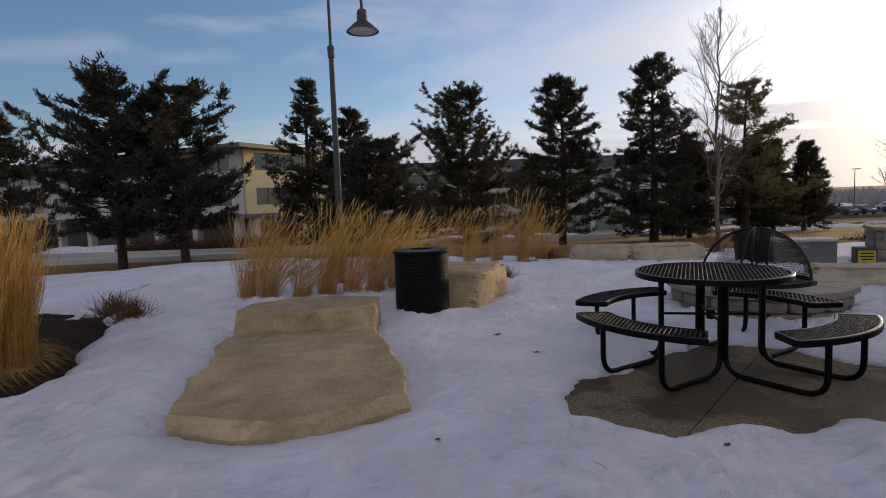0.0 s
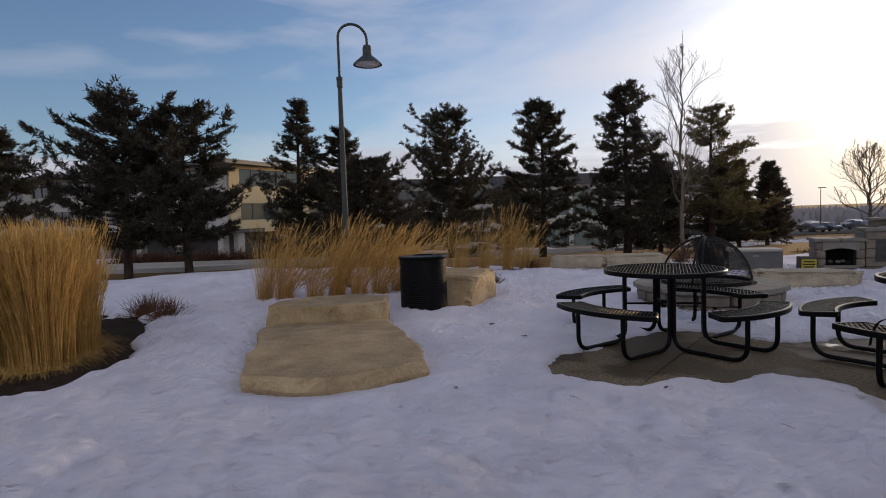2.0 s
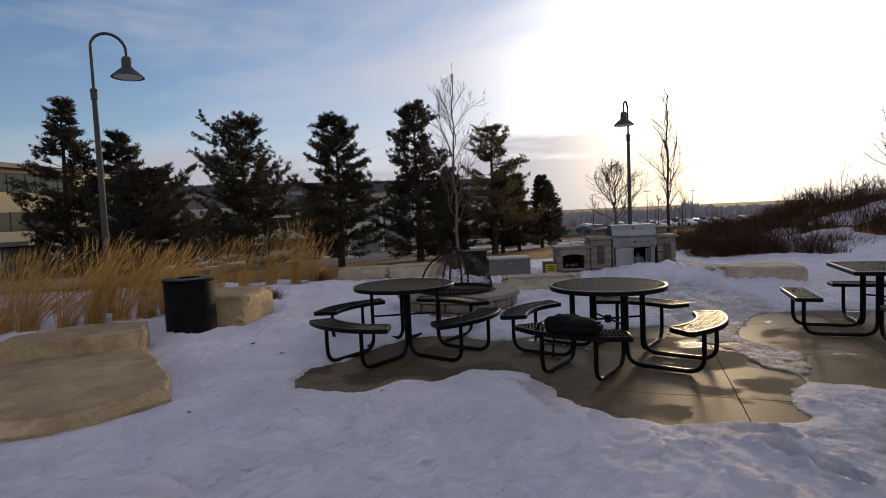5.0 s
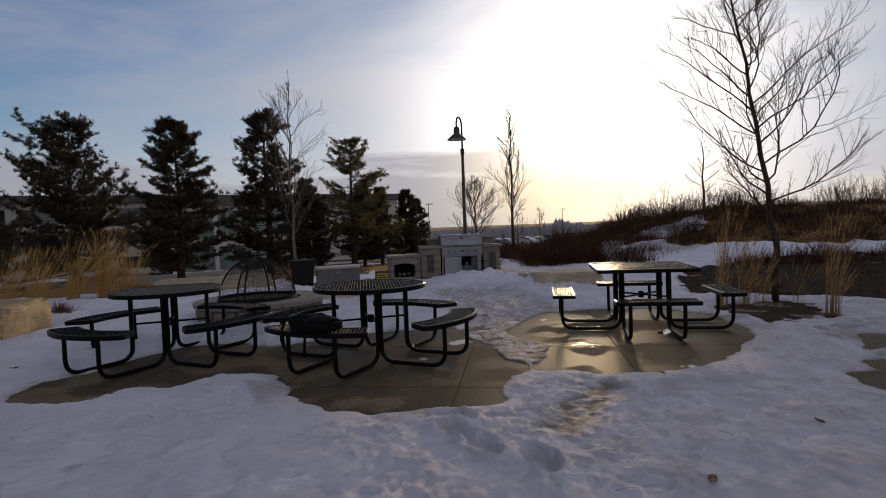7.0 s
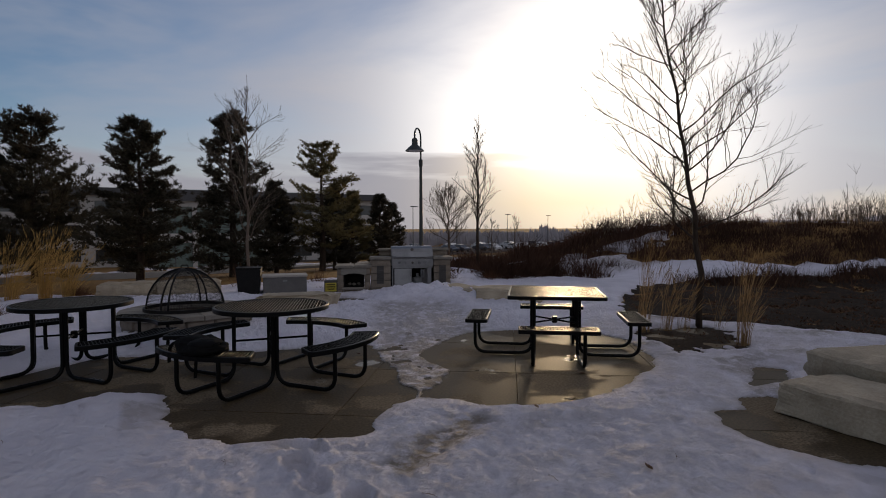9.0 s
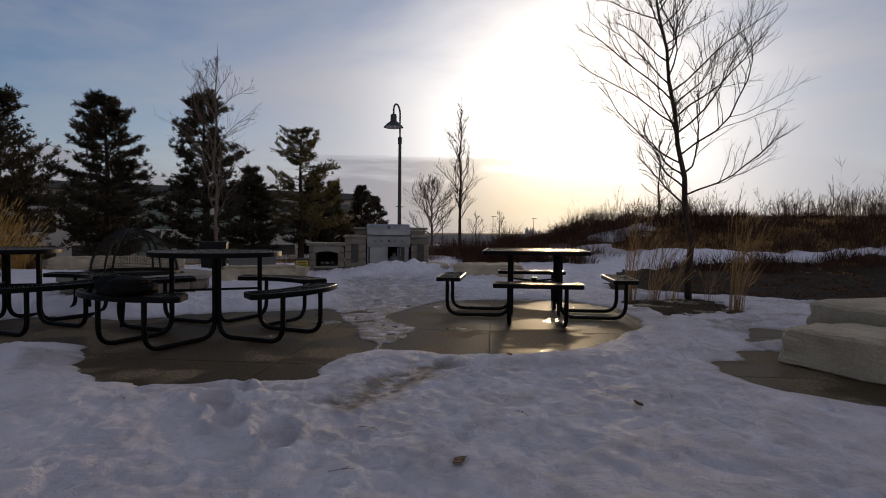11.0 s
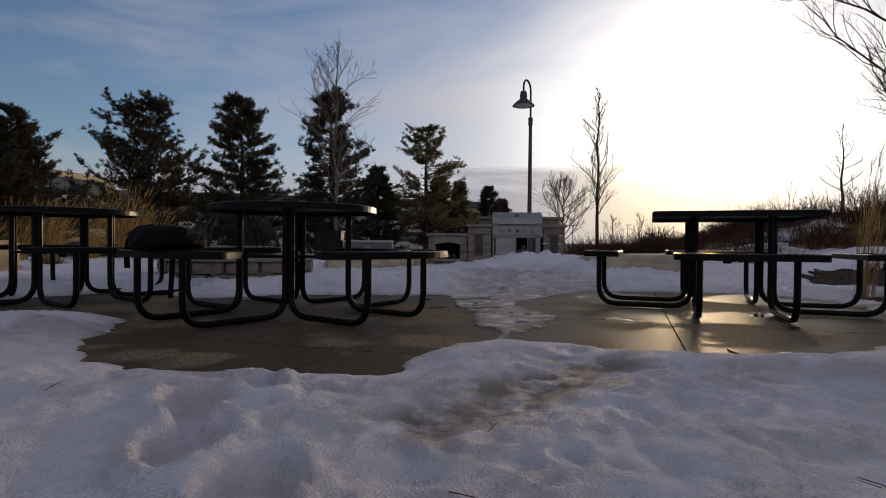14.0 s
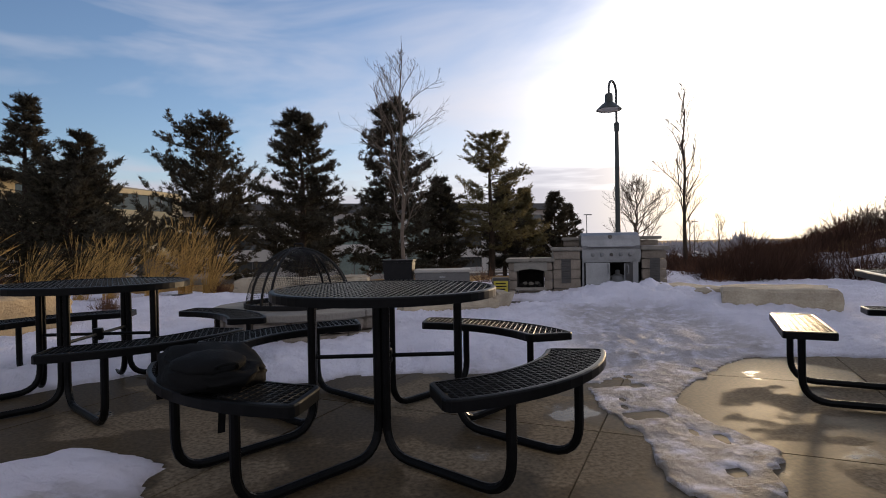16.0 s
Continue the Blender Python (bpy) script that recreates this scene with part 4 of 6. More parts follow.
stone("higher pale limestone boulder behind the step stone", (1.45, 0.85, 0.42), (8.32, -1.92), -18, 18, "pale_stone", chip=0.045, lump=0.035, cuts=9, group="stepped boulders")


# ---- litter bin ----


def litter_bin(m):
    root = thing("litter_bin", "round black ribbed steel litter bin with a flat lid", "litter bin", m)
    bm = bmesh.new()
    prof = [(0.275, 0.0)]
    for k in range(26):
        z = 0.03 + k * 0.0285
        prof += [(0.275, z), (0.289, z + 0.007), (0.289, z + 0.018), (0.275, z + 0.025)]
    prof += [(0.28, 0.78)]
    lathe(bm, prof, 40)
    part("bin_body", bm, M["black_matt"], root)
    bm = bmesh.new()
    lathe(bm, [(0.285, 0.775), (0.302, 0.78), (0.306, 0.80), (0.300, 0.815), (0.25, 0.822), (0.14, 0.826), (0.13, 0.80), (0.05, 0.79)], 40)
    part("lid", bm, M["black_coat"], root)
    return root


litter_bin(pose(-1.14, 5.02, 0.03) @ Matrix.Diagonal((1.14, 1.14, 0.97, 1.0)))

# ---- fire pit ----


def fire_pit(cx, cy):
    root = thing("fire_pit", "round stone fire pit with flat capstones", "fire pit", pose(cx, cy, 0))
    for course in range(2):
        n = 15
        bm = bmesh.new()
        w = 2 * math.pi * 0.86 / n - 0.012
        rough_stone(bm, (0.22, w, 0.145), 30 + course, 3, 0.014, 0.008)
        first = None
        for k in range(n):
            a = 2 * math.pi * (k + 0.5 * course) / n
            if first is None:
                first = part("stone", bm, M["block"], root)
                ob = first
            else:
                ob = new("stone", first.data)
                ob.parent = root
            ob.matrix_basis = pose(0.80 * math.cos(a), 0.80 * math.sin(a), 0.06 + course * 0.15, 0, 0, math.degrees(a))
    first = None
    for k in range(11):
        a = 2 * math.pi * k / 11
        if first is None:
            bm = bmesh.new()
            w = 2 * math.pi / 11
            vs = []
            for z in (0.0, 0.07):
                vs.append([bm.verts.new((r * math.cos(t), r * math.sin(t), z)) for r, t in [(0.96, -w / 2 + 0.006), (0.975, 0), (0.96, w / 2 - 0.006), (0.60, w / 2 - 0.01), (0.60, 0), (0.60, -w / 2 + 0.01)]])
            for i in range(6):
                bm.faces.new((vs[0][i], vs[0][(i + 1) % 6], vs[1][(i + 1) % 6], vs[1][i]))
            bm.faces.new(vs[1])
            bm.faces.new(list(reversed(vs[0])))
            bmesh.ops.bevel(bm, geom=bm.edges[:], offset=0.009, segments=1, affect="EDGES")
            first = ob = part("capstone", bm, M["cap"], root)
        else:
            ob = new("capstone", first.data)
            ob.parent = root
        ob.matrix_basis = pose(0, 0, 0.275, 0, 0, math.degrees(a))
    bm = bmesh.new()
    lathe(bm, [(0.66, 0.02), (0.66, 0.06), (0.3, 0.09), (0.05, 0.10)], 24)
    part("ash_bed", bm, M["soot"], root)
    return root


def spark_screen(cx, cy, z):
    root = thing("spark_screen", "domed black wire-mesh spark screen standing on the fire pit", "spark screen", pose(cx, cy, z, 0, 0, -20))
    r = 0.56
    bm = bmesh.new()
    n, k = 168, 46
    rows = [[bm.verts.new((r * math.cos(6.28319 * i / n) * math.cos(1.5708 * j / k), r * math.sin(6.28319 * i / n) * math.cos(1.5708 * j / k), 1.08 * r * math.sin(1.5708 * j / k))) for i in range(n)] for j in range(k)]
    for a, b in zip(rows, rows[1:]):
        for i in range(n):
            if not (0.36 < i / n < 0.60):
                bm.faces.new((a[i], a[(i + 1) % n], b[(i + 1) % n], b[i]))
    loose = [v for v in bm.verts if not v.link_faces]
    bmesh.ops.delete(bm, geom=loose, context="VERTS")
    bmesh.ops.wireframe(bm, faces=bm.faces[:], thickness=0.0030, use_even_offset=True, use_replace=True)
    part("wire_mesh", bm, M["black_matt"], root, "fine black wire mesh")
    for ang, name in ((0.0, "rib"), (1.25, "rib"), (1.45, "rib")):
        bm = bmesh.new()
        c, s = math.cos(ang), math.sin(ang)
        tube(bm, [(r * math.cos(t) * c, r * math.cos(t) * s, 1.09 * r * math.sin(t)) for t in np.linspace(0, math.pi, 28)], 0.014, 8)
        part(name, bm, M["black_matt"], root)
    bm = bmesh.new()
    lathe(bm, [(r - 0.014, -0.004), (r + 0.016, -0.004), (r + 0.016, 0.045), (r - 0.014, 0.045)], 48)
    bmesh.ops.delete(bm, geom=[f for f in bm.faces if len(f.verts) > 10], context="FACES_ONLY")
    part("base_ring", bm, M["black_matt"], root)
    bm = bmesh.new()
    tube(bm, rounded_path([(-0.05, 0, 1.09 * r), (-0.05, 0, 1.09 * r + 0.05), (0.05, 0, 1.09 * r + 0.05), (0.05, 0, 1.09 * r)], 0.02), 0.009, 6)
    part("handle", bm, M["black_matt"], root)
    return root


PIT = (2.78, 5.02)
fire_pit(*PIT)
spark_screen(PIT[0] - 0.05, PIT[1] - 0.05, 0.35)

# ---- boxes behind the fire pit ----


def planter_box(m):
    root = thing("storage_bin", "black square-sided bin with a rolled rim standing in snow", "bin", m)
    bm = bmesh.new()
    vs = [[bm.verts.new((sx * w, sy * w, z)) for sx, sy in ((-1, -1), (1, -1), (1, 1), (-1, 1))] for w, z in ((0.20, 0), (0.255, 0.62), (0.255, 0.66), (0.235, 0.66), (0.23, 0.60))]
    for a, b in zip(vs, vs[1:]):
        for i in range(4):
            bm.faces.new((a[i], a[(i + 1) % 4], b[(i + 1) % 4], b[i]))
    bm.faces.new(list(reversed(vs[0])))
    bm.faces.new(vs[-1])
    bmesh.ops.bevel(bm, geom=bm.edges[:], offset=0.012, segments=2, affect="EDGES")
    part("body", bm, M["black_matt"], root)
    bm = bmesh.new()
    box(bm, (0.54, 0.54, 0.03), (0, 0, 0.675), bevel=0.008)
    part("lid", bm, M["black_matt"], root)
    return root


planter_box(pose(4.22, 8.4, 0.03, 0, 0, -14))


def utility_cabinet(m):
    root = thing("utility_cabinet", "low grey painted steel utility cabinet with a lid", "cabinet", m)
    bm = bmesh.new()
    box(bm, (0.92, 0.55, 0.48), (0, 0, 0.24), bevel=0.012)
    part("body", bm, M["grey_box"], root)
    bm = bmesh.new()
    box(bm, (0.97, 0.60, 0.045), (0, 0, 0.502), bevel=0.012)
    part("lid", bm, M["kerb"], root, "pale snow-dusted lid")
    bm = bmesh.new()
    box(bm, (0.10, 0.02, 0.03), (0, -0.285, 0.40), bevel=0.006)
    part("latch", bm, M["steel"], root)
    return root


utility_cabinet(pose(4.96, 8.26, 0.02, 0, 0, -12))


def warning_box(m):
    root = thing("warning_box", "small dark box with a yellow warning board", "sign", m)
    bm = bmesh.new()
    box(bm, (0.30, 0.26, 0.34), (0, 0, 0.17), bevel=0.01)
    part("body", bm, M["dark_panel"], root)
    bm = bmesh.new()
    box(bm, (0.25, 0.012, 0.20), (0, -0.136, 0.19), bevel=0.003)
    board = part("board", bm, M["yellow"], root, "yellow board with unreadable lines")
    for k, w in enumerate((0.18, 0.20, 0.16)):
        bm = bmesh.new()
        box(bm, (w, 0.004, 0.022), (0, -0.1445, 0.245 - 0.05 * k))
        part("line", bm, M["black_matt"], board)
    return root


warning_box(pose(6.02, 8.30, 0.02, 0, 0, -16))

# ---- grill station ----
GRILL = pose(6.13, 8.20, 0.0, 0, 0, -21.0) @ Matrix.Scale(1.05, 4)


def block_course(root, x0, x1, y0, y1, z0, z1, seed):
    """One course of masonry blocks along x, each a piece of its own."""
    rnd = random.Random(seed)
    x = x0
    while x < x1 - 0.02:
        w = min(rnd.choice((0.24, 0.30, 0.36, 0.42)), x1 - x)
        if x1 - x - w < 0.12:
            w = x1 - x
        bm = bmesh.new()
        d = (y1 - y0) + rnd.uniform(-0.006, 0.006)
        rough_stone(bm, (w - 0.005, d, z1 - z0 - 0.005), seed * 10 + int(x * 37), 2, 0.006, 0.004)
        ob = part("block", bm, M["block"], root)
        ob.matrix_basis = pose(x + w / 2, (y0 + y1) / 2 + rnd.uniform(-0.004, 0.004), (z0 + z1) / 2)
        x += w


def cap_row(root, x0, x1, y0, y1, z, t=0.06, pieces=2):
    w = (x1 - x0) / pieces
    for k in range(pieces):
        bm = bmesh.new()
        box(bm, (w - 0.008, y1 - y0, t), (0, 0, 0), bevel=0.014)
        ob = part("capstone", bm, M["cap"], root)
        ob.matrix_basis = pose(x0 + w * (k + 0.5), (y0 + y1) / 2, z + t / 2)


def grill_station():
    root = thing("grill_station", "grey stone-block outdoor kitchen with a fireplace, drifted with snow", "outdoor kitchen", GRILL)
    # low end with the fireplace: two piers, a lintel and a lined recess
    for z0, z1, s in ((0, 0.14, 1), (0.14, 0.30, 2), (0.30, 0.46, 3), (0.46, 0.60, 4)):
        block_course(root, 0.0, 0.15, 0.0, 0.72, z0, z1, s)
        block_course(root, 0.60, 0.74, 0.0, 0.72, z0, z1, s + 20)
    block_course(root, 0.15, 0.60, 0.02, 0.70, 0.0, 0.14, 7)
    block_course(root, 0.15, 0.60, 0.60, 0.72, 0.14, 0.60, 8)
    bm = bmesh.new()
    n = 12
    low, high = [], []
    for i in range(n + 1):
        x = 0.10 + 0.55 * i / n
        arch = 0.44 + 0.05 * math.sin(math.pi * i / n)
        low.append((x, arch))
        high.append((x, 0.60))
    fr = [[bm.verts.new((x, y, z)) for x, z in row] for y in (-0.018, 0.20) for row in (low, high)]
    for a, b in ((fr[0], fr[1]), (fr[3], fr[2]), (fr[2], fr[0]), (fr[1], fr[3])):
        for i in range(n):
            bm.faces.new((a[i], a[i + 1], b[i + 1], b[i]))
    bm.faces.new((fr[0][0], fr[1][0], fr[3][0], fr[2][0]))
    bm.faces.new((fr[0][n], fr[2][n], fr[3][n], fr[1][n]))
    bmesh.ops.recalc_face_normals(bm, faces=bm.faces[:])
    part("lintel", bm, M["mortar"], root, "smoke-darkened arched lintel")
    bm = bmesh.new()
    box(bm, (0.44, 0.02, 0.46), (0.375, 0.585, 0.36))
    box(bm, (0.44, 0.54, 0.02), (0.375, 0.31, 0.15))
    box(bm, (0.012, 0.54, 0.45), (0.158, 0.31, 0.375))
    box(bm, (0.012, 0.54, 0.45), (0.592, 0.31, 0.375))
    part("firebox", bm, M["soot"], root, "sooty firebox lining")
    bm = bmesh.new()
    box(bm, (0.52, 0.10, 0.05), (0.375, 0.0, 0.155), bevel=0.01)
    part("hearth_ledge", bm, M["cap"], root)
    for k in range(7):
        bm = bmesh.new()
        bmesh.ops.create_icosphere(bm, subdivisions=2, radius=1.0)
        for v in bm.verts:
            v.co = Vector((v.co.x * 0.045, v.co.y * 0.04, v.co.z * 0.032)) + noise.noise_vector(v.co * 2 + Vector((k, 0, 0))) * 0.012
        ob = part("ember_stone", bm, M["cap"] if k % 2 else M["soot"], root)
        ob.matrix_basis = pose(0.22 + 0.052 * k, 0.22 + 0.05 * (k % 3), 0.20 + 0.03 * (k % 2))
    cap_row(root, -0.04, 0.78, -0.04, 0.76, 0.605, 0.06, 2)
    # tall part: blocks either side of the steel grill, higher wall behind
    for i, (z0, z1) in enumerate(((0, 0.16), (0.16, 0.32), (0.32, 0.48), (0.48, 0.64), (0.64, 0.78))):
        block_course(root, 0.745, 1.20, 0.0, 0.12, z0, z1, 40 + i)
        block_course(root, 2.16, 2.55, 0.0, 0.78, z0, z1, 50 + i)
        block_course(root, 0.745, 2.15, 0.66, 0.78, z0, z1, 60 + i)
    bm = bmesh.new()
    box(bm, (0.44, 0.52, 0.76), (0.97, 0.39, 0.38))
    box(bm, (0.94, 0.03, 0.10), (1.68, 0.05, 0.05))
    part("core", bm, M["mortar"], root)
    for x0, x1 in ((0.72, 1.22), (2.14, 2.60)):
        cap_row(root, x0, x1, -0.035, 0.66, 0.782, 0.06, 1)
    block_course(root, 0.95, 2.55, 0.62, 0.80, 0.845, 0.955, 80)
    cap_row(root, 0.92, 2.60, 0.58, 0.84, 0.957, 0.055, 3)
    for x in (0.96, 2.36):
        bm = bmesh.new()
        box(bm, (0.155, 0.014, 0.40), (x, -0.010, 0.45), bevel=0.004)
        panel = part("vent_panel", bm, M["dark_panel"], root, "dark perforated vent panel")
        for k in range(9):
            bm = bmesh.new()
            box(bm, (0.13, 0.008, 0.012), (x, -0.020, 0.29 + 0.04 * k), tilt=Matrix.Rotation(0.5, 4, "X"))
            part("slat", bm, M["dark_panel"], panel)
    return root


def gas_grill():
    root = thing("gas_grill", "built-in stainless steel gas grill with its hood down", "grill", GRILL)
    x0, x1 = 1.215, 2.145
    bm = bmesh.new()
    prof = [(0.02, 0.80), (0.015, 0.86), (0.04, 0.95), (0.11, 1.03), (0.22, 1.075), (0.40, 1.08), (0.54, 1.05), (0.60, 0.98), (0.60, 0.80)]
    a = [bm.verts.new((x0, y, z)) for y, z in prof]
    b = [bm.verts.new((x1, y, z)) for y, z in prof]
    for i in range(len(prof) - 1):
        bm.faces.new((a[i], b[i], b[i + 1], a[i + 1]))
    bm.faces.new(a)
    bm.faces.new(list(reversed(b)))
    bm.faces.new((a[-1], b[-1], b[0], a[0]))
    bmesh.ops.recalc_face_normals(bm, faces=bm.faces[:])
    bmesh.ops.bevel(bm, geom=[e for e in bm.edges if e.calc_face_angle(0) > 0.9], offset=0.012, segments=2, affect="EDGES")
    hood = part("hood", bm, M["steel"], root)
    bm = bmesh.new()
    tube(bm, [(x0 + 0.10, -0.045, 0.845), (x1 - 0.10, -0.045, 0.845)], 0.016, 12)
    for x in (x0 + 0.13, x1 - 0.13):
        box(bm, (0.025, 0.07, 0.025), (x, -0.012, 0.845), bevel=0.004)
    part("handle", bm, M["steel"], hood)
    bm = bmesh.new()
    lathe(bm, [(0.035, -0.006), (0.038, 0), (0.035, 0.008), (0.01, 0.010)], 20)
    ob = part("gauge", bm, M["steel_dark"], hood)
    ob.matrix_basis = pose((x0 + x1) / 2, 0.085, 1.005, 55, 0, 0)
    bm = bmesh.new()
    box(bm, (x1 - x0, 0.08, 0.17), ((x0 + x1) / 2, -0.005, 0.715), bevel=0.012)
    box(bm, (x1 - x0 - 0.01, 0.56, 0.14), ((x0 + x1) / 2, 0.33, 0.72), bevel=0.004)
    panel = part("control_panel", bm, M["steel"], root)
    for k in range(5):
        bm = bmesh.new()
        lathe(bm, [(0.026, 0), (0.030, 0.008), (0.026, 0.026), (0.019, 0.034)], 16)
        ob = part("knob", bm, M["steel"] if k != 2 else M["steel_dark"], panel)
        ob.matrix_basis = pose(x0 + 0.17 + 0.148 * k, -0.045, 0.715, 90, 0, 0)
    # cupboard below: one door shut, one ajar, gas bottle inside
    bm = bmesh.new()
    xm = (x0 + x1) / 2
    for x in (x0 + 0.05, x1 - 0.14):
        box(bm, (0.03 if x < xm else 0.10, 0.05, 0.62), (x - 0.03 if x < xm else x + 0.05, 0.03, 0.31))
    box(bm, (x1 - x0 - 0.02, 0.05, 0.045), (xm, 0.03, 0.61))
    part("door_frame", bm, M["steel"], root)
    bm = bmesh.new()
    box(bm, (0.02, 0.52, 0.58), (x0 + 0.02, 0.35, 0.30))
    box(bm, (0.02, 0.52, 0.58), (x1 - 0.02, 0.35, 0.30))
    box(bm, (x1 - x0, 0.02, 0.60), (xm, 0.62, 0.30))
    part("cupboard_lining", bm, M["soot"], root, "dark empty cupboard lining")
    bm = bmesh.new()
    box(bm, (0.385, 0.024, 0.53), (0.1925, 0, 0.265), bevel=0.006)
    d1 = part("door", bm, M["white_door"], root, "pale enamelled cupboard door, shut")
    d1.matrix_basis = pose(x0 + 0.06, -0.008, 0.05)
    bm = bmesh.new()
    box(bm, (0.30, 0.024, 0.53), (-0.15, 0, 0.265), bevel=0.006)
    d2 = part("door", bm, M["steel"], root, "steel cupboard door, standing ajar")
    d2.matrix_basis = pose(x1 - 0.135, -0.012, 0.05, 0, 0, 58)
    for d, x in ((d1, 0.35), (d2, -0.26)):
        bm = bmesh.new()
        tube(bm, rounded_path([(x, -0.01, 0.36), (x, -0.05, 0.36), (x, -0.05, 0.50), (x, -0.01, 0.50)], 0.02), 0.008, 8)
        part("handle", bm, M["steel"], d)
    bm = bmesh.new()
    lathe(bm, [(0.10, 0.0), (0.135, 0.03), (0.14, 0.10), (0.14, 0.26), (0.11, 0.33), (0.04, 0.36), (0.04, 0.42), (0.02, 0.43)], 24)
    ob = part("gas_bottle", bm, M["white_door"], root, "white gas bottle in the cupboard")
    ob.matrix_basis = pose(xm + 0.14, 0.30, 0.02)
    return root


grill_station()
gas_grill()

# ---- lamps ----


def post_lamp(m, height, label, arm=0.42):
    """Tapered post with a collar, gooseneck and bell shade; the arm points along local x."""
    root = thing("street_lamp", label, "street lamp", m, "post lamps")
    collar = height * 0.79
    bm = bmesh.new()
    lathe(bm, [(0.16, -0.3), (0.16, 0.03), (0.09, 0.06), (0.07, 0.10), (0.058, 0.3), (0.038, collar)], 20)
    part("post", bm, M["lamp_green"], root, smooth=False)
    bm = bmesh.new()
    lathe(bm, [(0.038, collar - 0.10), (0.052, collar - 0.09), (0.052, collar + 0.03), (0.056, collar + 0.035), (0.056, collar + 0.07), (0.03, collar + 0.09)], 20)
    part("collar", bm, M["lamp_green"], root)
    bm = bmesh.new()
    top = height - arm / 2
    pts = [(0, 0, collar), (0, 0, top)] + [(arm / 2 - arm / 2 * math.cos(t), 0, top + arm / 2 * math.sin(t)) for t in np.linspace(0.15, math.pi, 16)] + [(arm, 0, top - 0.10)]
    tube(bm, pts, 0.023, 12)
    part("gooseneck", bm, M["lamp_green"], root)
    bm = bmesh.new()
    z = top - 0.10
    lathe(bm, [(0.028, z + 0.03), (0.065, z + 0.01), (0.078, z - 0.03), (0.080, z - 0.15), (0.10, z - 0.17), (0.16, z - 0.22), (0.245, z - 0.30), (0.250, z - 0.315), (0.235, z - 0.305), (0.09, z - 0.20)], 32, (arm, 0, 0))
    shade = part("shade", bm, M["lamp_green"], root, "dark bell-shaped shade")
    bm = bmesh.new()
    lathe(bm, [(0.10, z - 0.22), (0.20, z - 0.285), (0.215, z - 0.305), (0.12, z - 0.335), (0.02, z - 0.345)], 28, (arm, 0, 0))
    part("lens", bm, M["lens_white"], shade, "unlit frosted lens")
    return root


post_lamp(pose(-2.60, 6.74, 0.0, 0, 0, 25), 4.68, "tall dark gooseneck post lamp rising from dry grass", 0.50)
post_lamp(pose(8.86, 9.30, 0.0, 0, 0, 222), 4.22, "tall dark gooseneck post lamp behind the grill", 0.42)

# ---- trees ----


def strip_verts(p, d, length, width, rnd):
    """A thin triangle (needle spray) from p along d."""
    side = Vector((rnd.uniform(-1, 1), rnd.uniform(-1, 1), rnd.uniform(-1, 1))).cross(d)
    side = side.normalized() * width
    return [p - side, p + side, p + d * length]


